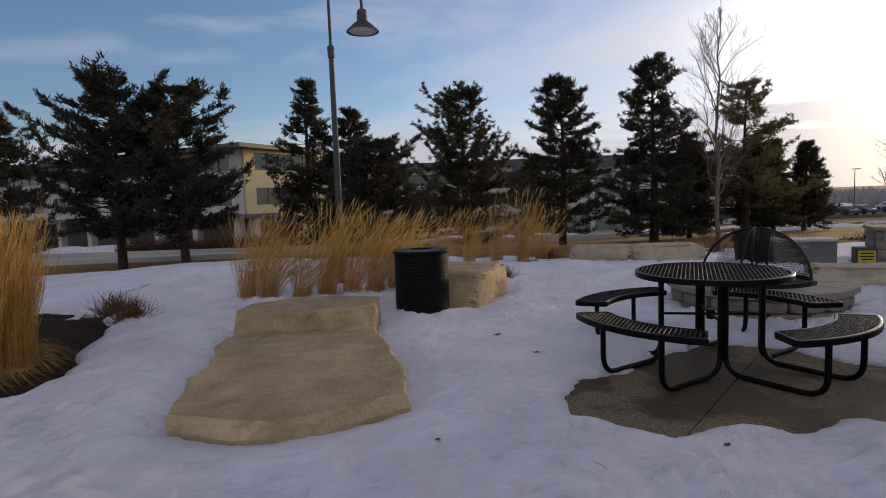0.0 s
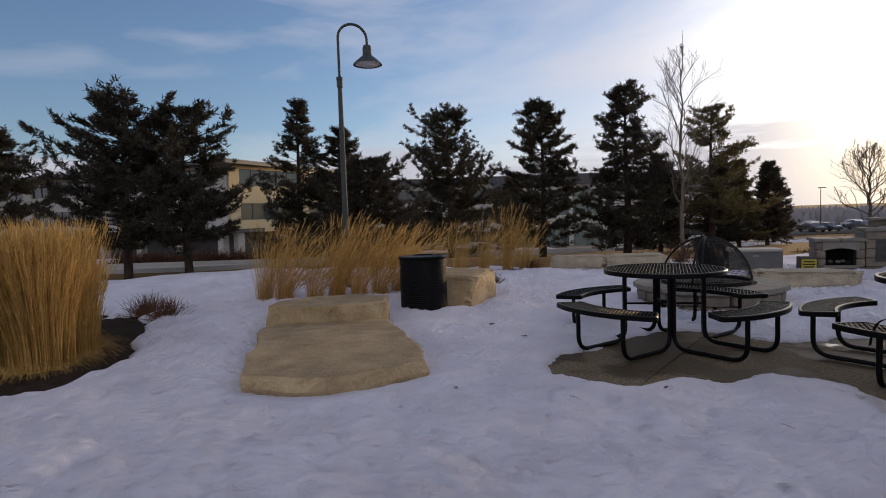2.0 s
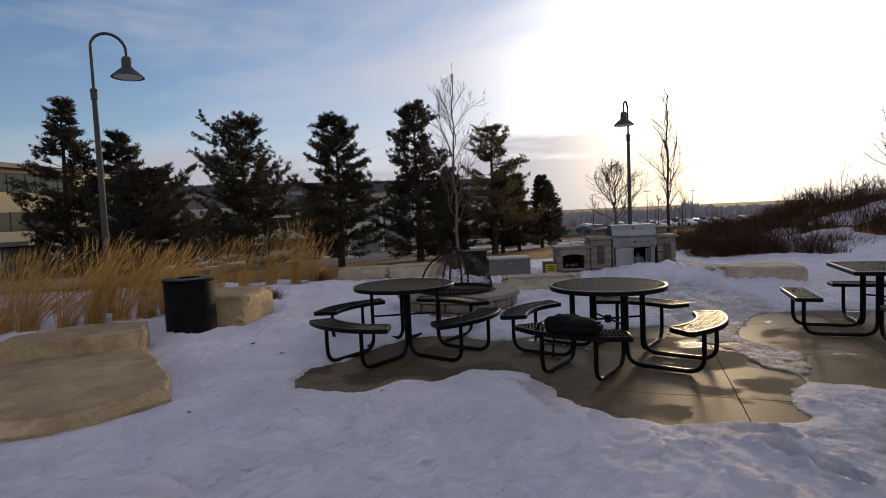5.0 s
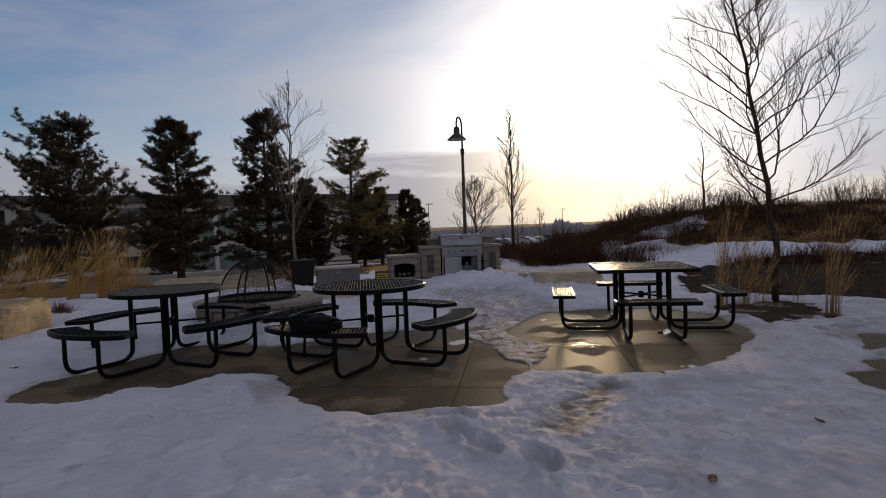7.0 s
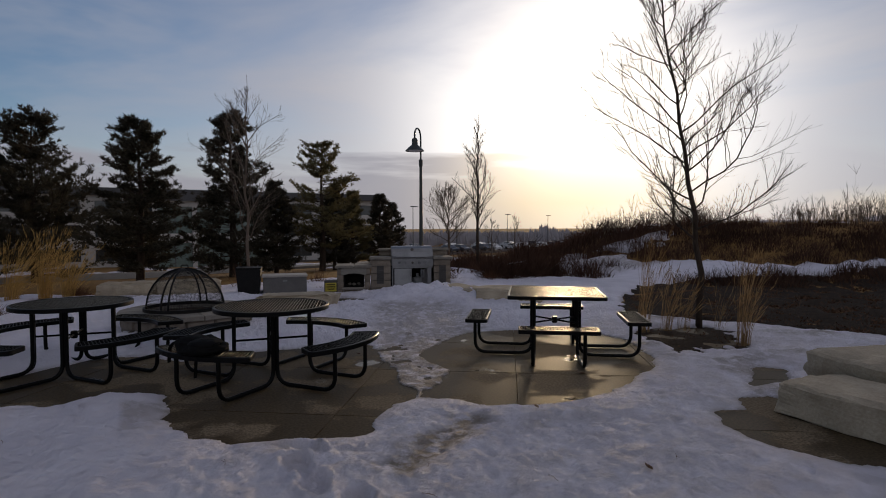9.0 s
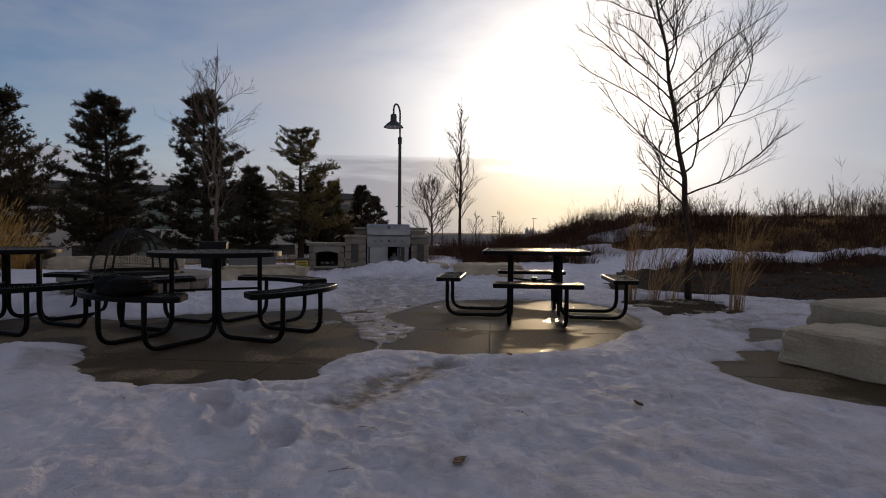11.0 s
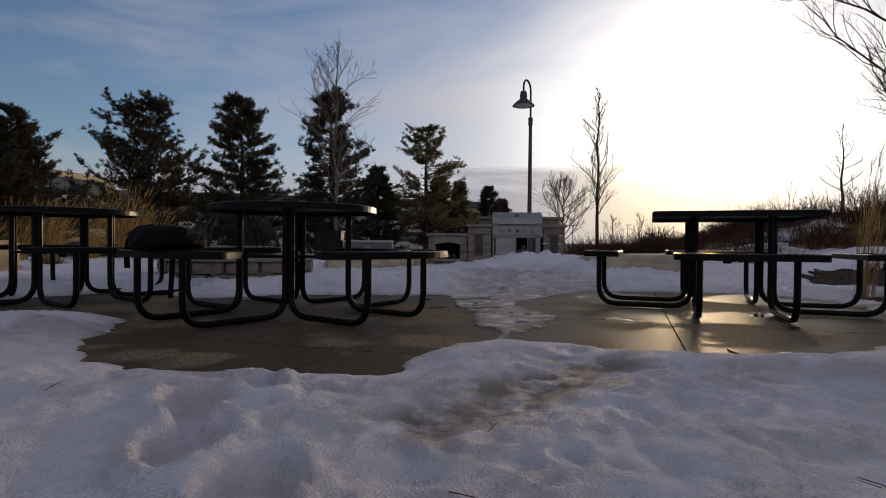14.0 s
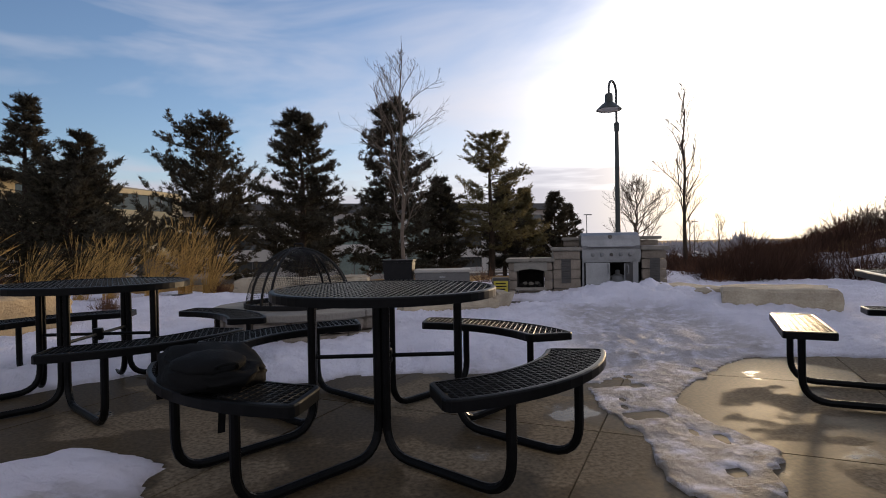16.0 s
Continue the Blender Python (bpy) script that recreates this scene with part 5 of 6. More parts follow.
def conifer(name, label, at, height, reach, seed, clear=0.10, mat="needles", density=1.0, top=1.0, shape=0.8, sparse=0.0, lean=0.0, group="pines"):
    """A pine: tapered trunk, whorls of rising limbs, and sprays of needles at the twigs."""
    rnd = random.Random(seed)
    root = thing(name, label, "tree", pose(at[0], at[1], float(ground_z(at[0], at[1])) - 0.05, 0, 0, rnd.uniform(0, 360)), group)
    wood = bmesh.new()
    pts = [(lean * z * 0.3 + 0.03 * math.sin(z * 1.3 + seed), 0.03 * math.cos(z + seed), z) for z in np.linspace(0, height * 0.97, 10)]
    tube(wood, pts, 0.035 * height * 0.75, 9, 0.08)
    verts, faces = [], []

    def axis_at(z):
        return Vector((lean * z * 0.3 + 0.03 * math.sin(z * 1.3 + seed), 0.03 * math.cos(z + seed), z))

    def tuft(p, d, size):
        for _ in range(int(14 * density)):
            q = (d * 0.9 + Vector((rnd.gauss(0, 0.7), rnd.gauss(0, 0.7), rnd.gauss(0.2, 0.6)))).normalized()
            i = len(verts)
            verts.extend(strip_verts(p + Vector((rnd.gauss(0, 0.035), rnd.gauss(0, 0.035), rnd.gauss(0, 0.03))), q, size * rnd.uniform(0.45, 0.95), size * 0.105, rnd))
            faces.append((i, i + 1, i + 2))

    z = height * clear
    while z < height * 0.985:
        u = (z / height - clear) / (1 - clear)
        prof = (min(1.0, 0.62 + u * 3.0) if u < 0.13 else 1.0) * (1 - u) ** shape
        for _ in range(rnd.choice((4, 5, 5, 6))):
            if rnd.random() < sparse:
                continue
            a = rnd.uniform(0, 6.283)
            length = reach * prof * (rnd.uniform(0.35, 0.95) if rnd.random() < 0.84 else rnd.uniform(0.95, 1.25)) * (0.90 + 0.75 * noise.noise(Vector((math.cos(a) * 1.3, math.sin(a) * 1.3, z * 0.9 + seed * 3.7)))) + 0.016 * height
            rise = -0.05 + 0.30 * u + rnd.uniform(-0.12, 0.16)
            base = axis_at(z)
            n = max(4, int(length / 0.19))
            line, p = [base], base.copy()
            d = Vector((math.cos(a), math.sin(a), rise)).normalized()
            for k in range(n):
                d = (d + Vector((rnd.gauss(0, 0.12), rnd.gauss(0, 0.12), (0.03 if k < n * 0.6 else 0.13) + rnd.gauss(0, 0.07)))).normalized()
                p = p + d * length / n
                line.append(p.copy())
                if k >= n * 0.15:
                    for side in (-1, 1):
                        if rnd.random() < 0.9:
                            tw = (d + d.cross(Vector((0, 0, 1))) * side * rnd.uniform(0.5, 1.2) + Vector((0, 0, rnd.uniform(-0.15, 0.6)))).normalized()
                            ln = rnd.uniform(0.12, 0.42) * (0.55 + 0.45 * prof) * min(1.35, height / 5.0)
                            tuft(p + tw * ln * 0.4, tw, 0.17)
                            tuft(p + tw * ln, tw, 0.19)
            tuft(p, d, 0.21)
            tuft(p - d * 0.1, d, 0.19)
            tube(wood, line, 0.010 + 0.008 * length, 4, 0.2)
        z += height * rnd.uniform(0.020, 0.034)
    for k in range(5):
        tuft(axis_at(height * (0.92 + 0.016 * k)), Vector((0, 0, 1)), 0.17 * top)
    part("trunk", wood, M["bark_dark"], root)
    raw("crown", verts, faces, M[mat], root)
    return root


PINES = [
    ("broad dark-green pine with a rounded many-tipped crown", (-9.66, 11.75), 4.6, 2.2, 33, 0.19, "needles", 1.0, 0.40, 0.05),
    ("broad dark-green pine with a rounded many-tipped crown", (-8.18, 12.05), 4.55, 2.2, 2, 0.19, "needles", 1.0, 0.40, 0.05),
    ("pine with a slim pointed leader above a wide skirt", (-8.06, 22.0), 7.1, 2.5, 3, 0.06, "needles", 1.0, 0.95, 0.0),
    ("small pointed pine crowding a taller one", (-6.2, 21.9), 5.8, 2.9, 4, 0.06, "needles", 1.0, 0.9, 0.0),
    ("low wide-spreading dark pine", (-3.6, 14.8), 3.3, 2.3, 5, 0.08, "needles", 0.9, 0.50, 0.1),
    ("dense dark conical pine with upswept tips", (-1.29, 20.6), 6.2, 3.3, 6, 0.05, "needles", 1.0, 0.62, 0.0),
    ("dense narrow dark-green pine on the lawn", (2.13, 17.2), 5.45, 2.0, 7, 0.10, "needles", 1.0, 0.58, 0.0),
    ("tall ragged black-green spruce with gaps between limbs", (5.1, 17.3), 5.97, 2.1, 8, 0.06, "needles", 1.0, 0.68, 0.10),
    ("thin olive-green pine with see-through crown", (9.38, 20.5), 5.8, 2.3, 9, 0.20, "needles_olive", 0.8, 0.62, 0.35),
    ("dark squat pine in a far row", (7.3, 20.4), 3.9, 1.45, 10, 0.06, "needles", 0.8, 0.7, 0.0),
    ("dark squat pine in a far row", (10.5, 22.4), 4.0, 1.2, 11, 0.10, "needles", 0.8, 0.7, 0.0),
    ("dark squat pine in a far row", (11.9, 23.6), 4.0, 1.1, 12, 0.10, "needles_olive", 0.8, 0.75, 0.0),
    ("dark squat pine in a far row", (13.9, 24.9), 4.0, 1.2, 13, 0.10, "needles", 0.8, 0.8, 0.1),
    ("small far pine by the parking lot", (16.9, 30.1), 4.1, 1.5, 14, 0.10, "needles", 0.7, 0.8, 0.0),
    ("dark pine standing apart beyond the lawn", (-16.6, 15.5), 4.9, 2.3, 15, 0.08, "needles", 0.9, 0.6, 0.0),
    ("dark pine before the building", (2.0, 30.0), 4.3, 1.9, 16, 0.06, "needles", 0.8, 0.7, 0.0),
]
for label, at, height, reach, seed, clear, mat, density, shape, sparse in PINES:
    conifer("pine_tree", label, at, height, reach, seed, clear, mat, density, 1.0, shape, sparse)


def bare_tree(label, at, height, reach, seed, trunk_r, fork, limbs, mat, rise=0.9, fine=1.0, widest=0.25, rz=0.0, lean=(0, 0)):
    """A leafless tree: one leader, limbs that sweep upwards, side shoots along each limb, and twigs on those."""
    rnd = random.Random(seed)
    root = thing("bare_tree", label, "tree", pose(at[0], at[1], float(ground_z(at[0], at[1])) - 0.08, 0, 0, rz))
    trunk, twigs = bmesh.new(), bmesh.new()
    thin = 0.0018 + 0.00013 * math.hypot(at[0] - 3, at[1])
    n = 14
    wob = [Vector((rnd.gauss(0, 0.006) * height, rnd.gauss(0, 0.006) * height, 0)) for _ in range(n)]
    line = [Vector((0, 0, height * k / (n - 1))) + wob[k] * min(1, k / 3) + Vector((*lean, 0)) * max(0, k / (n - 1) - 0.2) for k in range(n)]
    tube(trunk, line, trunk_r, 10, 0.07)
    part("trunk", trunk, M[mat], root, smooth=True)

    def shoot(p, d, length, r, level, bm):
        k = 7 if level == 0 else (5 if level == 1 else 3)
        pts, q, e = [p], p.copy(), d.copy()
        for i in range(k):
            e = (e + Vector((rnd.gauss(0, 0.18), rnd.gauss(0, 0.18), 0.08 + rnd.gauss(0, 0.12)))).normalized()
            q = q + e * length / k
            pts.append(q.copy())
        tube(bm, pts, r, 6 if level == 0 else (4 if level == 1 else 3), 0.30)
        if level == 2:
            return
        count = int((7 if level == 0 else 4) * fine + rnd.random())
        for i in range(count):
            t = 0.22 + 0.74 * (i + rnd.random() * 0.7) / count
            j = min(int(t * k), k - 1)
            b = pts[j].lerp(pts[j + 1], t * k - j)
            f = (pts[j + 1] - pts[j]).normalized()
            side = f.cross(Vector((rnd.gauss(0, 1), rnd.gauss(0, 1), rnd.gauss(0, 1)))).normalized()
            w = (f + side * rnd.uniform(0.45, 0.85) + Vector((0, 0, 0.2))).normalized()
            shoot(b, w, length * (0.62 - 0.36 * t) * rnd.uniform(0.7, 1.15), max(r * 0.5 * (1 - 0.5 * t), thin), level + 1, bm if level else twigs)

    for k in range(limbs):
        u = (k + 0.3 * rnd.random()) / limbs
        z = fork + (height * 0.93 - fork) * u
        i = min(n - 2, int(z / height * (n - 1)))
        b = line[i].lerp(line[i + 1], z / height * (n - 1) - i)
        a = k * 2.399 + rnd.uniform(-0.5, 0.5)
        prof = (0.72 + 0.28 * u / widest) if u < widest else ((1 - u) / (1 - widest)) ** 0.75
        length = max(reach * prof * rnd.uniform(0.85, 1.12), 0.05 * height)
        d = Vector((math.cos(a), math.sin(a), rise * (0.75 + 0.8 * u))).normalized()
        limb = bmesh.new()
        shoot(b, d, length, trunk_r * (0.32 - 0.16 * u), 0, limb)
        part("limb", limb, M[mat], root)
    tw = part("twig", twigs, M[mat], root)
    tw["kind"] = "stuff"
    return root


bare_tree("leafless spreading tree in the planting bed, twigs against the sky", (9.75, 1.35), 6.0, 2.0, 21, 0.052, 1.45, 36, "bark_dark", 0.62, 1.6, 0.16, 180, (0.80, -0.47))
bare_tree("slender leafless tree behind the fire pit", (4.58, 10.8), 5.6, 1.8, 22, 0.050, 1.3, 20, "bark_pale", 1.55, 1.2, 0.35)
bare_tree("thin upright leafless sapling in snow", (13.3, 13.5), 5.9, 1.5, 23, 0.065, 1.4, 26, "bark_dark", 1.5, 1.3, 0.2)
bare_tree("round-headed leafless tree at the foot of the bank", (17.2, 22.8), 4.6, 2.3, 24, 0.09, 1.2, 26, "bark_pale", 0.9, 1.6, 0.25)
bare_tree("leafless tree on top of the bank", (26.5, 15.5), 4.4, 1.2, 25, 0.07, 0.9, 14, "bark_dark", 0.6, 0.8, 0.2)
bare_tree("faint leafless tree beyond the bank", (24.0, 26.0), 3.3, 1.3, 26, 0.06, 0.6, 10, "bark_pale", 1.2, 0.9, 0.3)
bare_tree("faint leafless tree beyond the bank", (21.5, 25.0), 3.0, 1.2, 27, 0.06, 0.6, 10, "bark_pale", 1.2, 0.9, 0.3)

# ---- grasses, shrubs, brush ----


def grass_clump(at, height, spread, count, seed, mat, label, wind=(0.25, 0.0), name="grass_clump", heads=0.5, base=0.20, skirt=0, blade=1.0):
    """A tuft of tall ornamental grass: bent blades and feathery seed heads."""
    rnd = random.Random(seed)
    verts, faces, plumes, plume_faces = [], [], [], []
    for _ in range(skirt):
        a, r = rnd.uniform(0, 6.283), spread * rnd.uniform(0.75, 1.12) * base
        out, side = Vector((math.cos(a), math.sin(a), 0)), Vector((-math.sin(a), math.cos(a), 0))
        p, ln, up, i = out * r, rnd.uniform(0.16, 0.40), rnd.uniform(0.5, 1.6), len(verts)
        out = (out + side * rnd.gauss(0, 0.5)).normalized()
        for k in range(4):
            t = k / 3
            q = p + out * ln * t + Vector((0, 0, max(0.01, ln * (up * t - (0.35 + up * 0.75) * t * t) + 0.02)))
            ww = rnd.uniform(0.0022, 0.0036) * (1 - 0.7 * t)
            verts += [q - side * ww, q + side * ww]
        faces += [(i + 2 * k, i + 2 * k + 1, i + 2 * k + 3, i + 2 * k + 2) for k in range(3)]
    for _ in range(count):
        a, r = rnd.uniform(0, 6.283), spread * math.sqrt(rnd.random()) * base
        p = Vector((r * math.cos(a), r * math.sin(a), 0))
        h = height * (rnd.uniform(0.35, 0.85) if rnd.random() < 0.6 else rnd.uniform(0.75, 1.22))
        out = Vector((math.cos(a), math.sin(a), 0)) * rnd.uniform(0.05, 0.62) * spread * h / height + Vector((wind[0], wind[1], 0)) * rnd.uniform(0.2, 1.4)
        w = rnd.uniform(0.0018, 0.0038) * blade
        side = Vector((-math.sin(a + rnd.uniform(-1.5, 1.5)), math.cos(a + rnd.uniform(-1.5, 1.5)), 0)).normalized()
        i, ok = len(verts), 4
        for k in range(ok):
            t = k / (ok - 1)
            q = p + Vector((0, 0, h * t * (1 - 0.06 * t))) + out * t * t
            ww = w * (1 - 0.6 * t)
            verts += [q - side * ww, q + side * ww]
        faces += [(i + 2 * k, i + 2 * k + 1, i + 2 * k + 3, i + 2 * k + 2) for k in range(ok - 1)]
        if rnd.random() < heads:
            tip, d = Vector(verts[-1]), (Vector(verts[-1]) - Vector(verts[-3])).normalized()
            for _ in range(4):
                e = (d + Vector((rnd.gauss(0, 0.14), rnd.gauss(0, 0.14), 0))).normalized()
                j = len(plumes)
                plumes += strip_verts(tip - d * rnd.uniform(0, 0.16), e, rnd.uniform(0.10, 0.2), 0.0040, rnd)
                plume_faces.append((j, j + 1, j + 2))
    root = thing(name, label, "ornamental grass", pose(at[0], at[1], float(ground_z(at[0], at[1]))), "grass clumps")
    raw("foliage", verts, faces, M[mat], root)["kind"] = "stuff"
    raw("plumage", plumes, plume_faces, M[mat], root)["kind"] = "stuff"
    return root


NEAR_LABEL = "dense tall clump of golden dry feather grass"
rnd = random.Random(77)
for k, (x, y) in enumerate(((-4.72, 2.45), (-4.80, 2.95), (-5.15, 2.30), (-5.28, 2.80), (-5.25, 3.35), (-5.70, 2.60), (-5.80, 3.20))):
    grass_clump((x, y), 1.22, 0.46, 1500, 100 + k, "straw", NEAR_LABEL, (-0.03, 0.0), base=0.62, skirt=420)
ROW = [(-3.75, 5.85, 1.05, 300), (-3.42, 5.75, 1.2, 420), (-2.95, 5.8, 1.05, 260), (-2.62, 5.9, 1.25, 420), (-2.28, 5.95, 1.15, 300), (-1.95, 5.95, 1.1, 360), (-1.68, 6.2, 1.15, 360), (-1.9, 9.2, 1.0, 130), (-1.3, 9.6, 1.1, 150), (-0.75, 9.4, 1.15, 190), (-0.2, 9.8, 1.3, 230), (0.35, 9.9, 1.35, 260), (0.75, 10.1, 1.1, 200), (-2.6, 8.8, 0.9, 110), (-3.4, 8.4, 0.9, 110)]
for k, (x, y, h, count) in enumerate(ROW):
    grass_clump((x, y), h * rnd.uniform(0.9, 1.12), 0.62, int(count * 1.3), 130 + k, "straw", "wind-bent clump of golden dry feather grass in snow", (rnd.uniform(0.15, 0.42), 0.05), heads=0.45, base=0.19, skirt=60, blade=0.68)
for k, (x, y, h, count) in enumerate(((8.7, 1.5, 1.3, 60), (9.1, 1.42, 0.95, 40), (9.32, 1.3, 0.8, 26), (9.85, 1.05, 0.6, 16), (9.1, 0.2, 1.15, 80))):
    grass_clump((x, y), h, 0.42, count, 160 + k, "straw_dull", "thin wind-bent clump of dry grass in the mulch bed", (0.16, -0.08), heads=0.8)


def shrub(at, size, seed, label, count=260, mat="twig"):
    rnd = random.Random(seed)
    bm = bmesh.new()
    for _ in range(count):
        a, e = rnd.uniform(0, 6.283), rnd.uniform(0.35, 1.5)
        d = Vector((math.cos(a) * math.cos(e), math.sin(a) * math.cos(e), math.sin(e)))
        p = Vector((rnd.gauss(0, 0.12), rnd.gauss(0, 0.12), 0)) * size
        pts = [p]
        ln = size * rnd.uniform(0.45, 1.0)
        for k in range(4):
            d = (d + Vector((rnd.gauss(0, 0.25), rnd.gauss(0, 0.25), rnd.gauss(0.1, 0.2)))).normalized()
            pts.append(pts[-1] + d * ln / 4)
        tube(bm, pts, 0.0042, 3, 0.4)
    ob = part("shrub", bm, M[mat])
    ob.matrix_world = pose(at[0], at[1], float(ground_z(at[0], at[1])) - 0.02)
    return tagged(ob, label, "shrub", "shrubs")


shrub((-4.75, 4.75), 0.46, 1, "low leafless red-brown shrub at the snow's edge", 340)
shrub((-5.3, 5.2), 0.46, 2, "low leafless red-brown shrub at the snow's edge", 340)
shrub((0.9, 10.2), 0.42, 3, "low dark evergreen-like shrub by the stones", 420)
shrub((-0.1, 7.55), 0.36, 4, "low dark shrub behind the limestone block", 420)
shrub((3.6, 10.6), 0.55, 5, "thin leafless shrub poking out of snow", 110)
shrub((4.45, 10.6), 0.75, 11, "twiggy leafless bush at the foot of a slender tree", 160)
shrub((5.6, 10.2), 0.65, 6, "thin leafless shrub poking out of snow", 110)
shrub((6.4, 10.8), 0.6, 7, "thin leafless shrub poking out of snow", 110)
shrub((9.9, 9.6), 0.55, 8, "thin leafless shrub poking out of snow", 110)
shrub((10.9, 9.0), 0.55, 9, "thin leafless shrub poking out of snow", 110)
shrub((11.8, 11.2), 0.6, 10, "thin leafless shrub poking out of snow", 110)

for k, (x, y, size) in enumerate(((11.15, 9.35, 0.85), (11.65, 9.1, 1.0), (12.2, 8.95, 1.05), (12.75, 9.5, 1.0), (11.7, 10.1, 0.9), (13.4, 9.2, 0.9))):
    shrub((x, y), size, 40 + k, "rounded leafless red-brown bush at the foot of the bank", 420, "brush")


def brush(name, label, count, seed, region, height, mat, width):
    """Brush nobody could count: bent stalks over a stretch of the bank."""
    rng = np.random.RandomState(seed)
    verts, faces = [], []
    made = 0
    while made < count:
        x, y = rng.uniform(*region[0]), rng.uniform(*region[1])
        keep, h0 = region[2](x, y)
        if rng.rand() > keep:
            continue
        made += 1
        z = float(ground_z(x, y)) - 0.05
        for _ in range(5):
            h = h0 * height * rng.uniform(0.4, 1.15)
            a = rng.uniform(0, 6.283)
            bx, by = rng.normal(0, 0.10, 2)
            lx, ly = rng.normal(0, 0.48, 2) * h
            sx, sy = math.cos(a) * width, math.sin(a) * width
            i = len(verts)
            verts += [(x + bx - sx, y + by - sy, z), (x + bx + sx, y + by + sy, z), (x + bx + lx * 0.4 + sx * 0.8, y + by + ly * 0.4 + sy * 0.8, z + h * 0.55), (x + bx + lx * 0.4 - sx * 0.8, y + by + ly * 0.4 - sy * 0.8, z + h * 0.55), (x + bx + lx, y + by + ly, z + h)]
            faces += [(i, i + 1, i + 2, i + 3), (i + 3, i + 2, i + 4)]
    ob = raw(name, verts, faces, M[mat])
    return tagged(ob, label, "brush", kind="stuff")


in_strip = inside_poly(STRIP)


def on_bank(x, y):
    s, p = (x - 11.0) * 0.81 + (y - 10.0) * 0.58, (x - 11.0) * 0.58 - (y - 10.0) * 0.81
    n = fbm(x * 0.25, y * 0.25, 3.0)
    bare = (s > 3.2 and fbm(x * 0.16, y * 0.30, 9.7, 4) > 0.30) or (y < 8.6 and in_strip(x, y))
    return (1.0 if (0.7 if p < 8.5 else 2.0) < s < 9.8 and p > -4.5 and n > -0.6 and not bare else 0.0), (0.75 + 0.5 * n) * max(0.22, 0.72 + 1.3 * fbm(x * 0.9, y * 0.9, 6.0)) * (1 + 0.6 * math.exp(-(((p - 1.0) / 4.0) ** 2)))


def hedge(x, y):
    d = poly_dist(np.array([x]), np.array([y]), [(-17, 21.5), (-9, 22.5), (-6.5, 24.5), (-10, 26), (-18, 25)])[0]
    return (1.0 if d < 0 else 0.0), 0.8 + 0.6 * fbm(x * 0.8, y * 0.8, 4.0)


def on_crest(x, y):
    s, p = (x - 11.0) * 0.81 + (y - 10.0) * 0.58, (x - 11.0) * 0.58 - (y - 10.0) * 0.81
    n = fbm(x * 0.3, y * 0.3, 8.0)
    return (1.0 if 9.0 < s < 18 and p > -3.5 else 0.0) * max(0.15, 0.5 + n), max(0.35, 0.6 + 1.2 * n)


brush("hillside_brush", "tangled red-brown leafless brush on the bank", 20000, 5, ((8, 44), (-22, 24), on_bank), 0.5, "brush", 0.008)
def bed_floor(x, y):
    d = poly_dist(np.array([x]), np.array([y]), BED_R)[0]
    e = poly_dist(np.array([x]), np.array([y]), BED_S)[0]
    return (1.0 if d < -0.1 or e < -0.1 else 0.0) * max(0.1, 0.6 + fbm(x * 0.9, y * 0.9, 2.0)), 1.0


brush("bed_litter", "dead leaves and bark scraps over the mulch", 3800, 9, ((7.8, 19), (-4, 5), bed_floor), 0.07, "leaf", 0.022)
brush("hedge_brush", "reddish leafless hedge before the office building", 1400, 8, ((-19, -6), (21, 27), hedge), 0.75, "brush", 0.012)
brush("hillside_grass", "dry yellow weeds along the top of the bank", 1500, 6, ((14, 50), (-20, 32), on_crest), 0.42, "straw_dull", 0.005)


def crest_bushes(count, seed):
    """Fuzzy leafless bushes and a few thin saplings along the top of the bank."""
    rng = np.random.RandomState(seed)
    verts, faces = [], []

    def stalk(p, d, length, w):
        side = d.cross(Vector((rng.normal(), rng.normal(), 0.3))).normalized() * w
        mid, tip = p + d * length * 0.5, p + (d + Vector((rng.normal(0, 0.12), rng.normal(0, 0.12), 0))) * length
        i = len(verts)
        verts.extend([p - side, p + side, mid + side * 0.8, mid - side * 0.8, tip + side * 0.3, tip - side * 0.3])
        faces.extend([(i, i + 1, i + 2, i + 3), (i + 3, i + 2, i + 4, i + 5)])
        return mid, tip

    for k in range(count):
        a, b = rng.uniform(8.6, 14.0), rng.uniform(-3.5, 32.0)
        x, y = 11.0 + 0.81 * a + 0.58 * b, 10.0 + 0.58 * a - 0.81 * b
        z = float(ground_z(x, y)) - 0.03
        thin = k % 9 == 0
        h = rng.uniform(1.3, 2.3) if thin else rng.uniform(0.45, 1.25) * (0.55 + 0.45 * smooth01((b + 3) / 9))
        for _ in range(3 if thin else 22):
            root = Vector((x, y, z)) + Vector((rng.normal(0, 0.04 if thin else 0.26 * h), rng.normal(0, 0.04 if thin else 0.26 * h), 0))
            d = Vector((rng.normal(0, 0.06 if thin else 0.22), rng.normal(0, 0.06 if thin else 0.22), 1)).normalized()
            ln = h * rng.uniform(0.55, 1.0)
            mid, tip = stalk(root, d, ln, 0.008)
            for _ in range(9 if thin else 5):
                q = mid.lerp(tip, rng.uniform(-0.4, 0.9))
                e = (d + Vector((rng.normal(0, 0.6), rng.normal(0, 0.6), 0.1))).normalized()
                stalk(q, e, ln * rng.uniform(0.15, 0.32), 0.0055)
    return tagged(raw("crest_bushes", verts, faces, M["bark_pale"]), "fuzzy pale leafless bushes and saplings along the top of the bank", "brush", kind="stuff")


crest_bushes(190, 7)



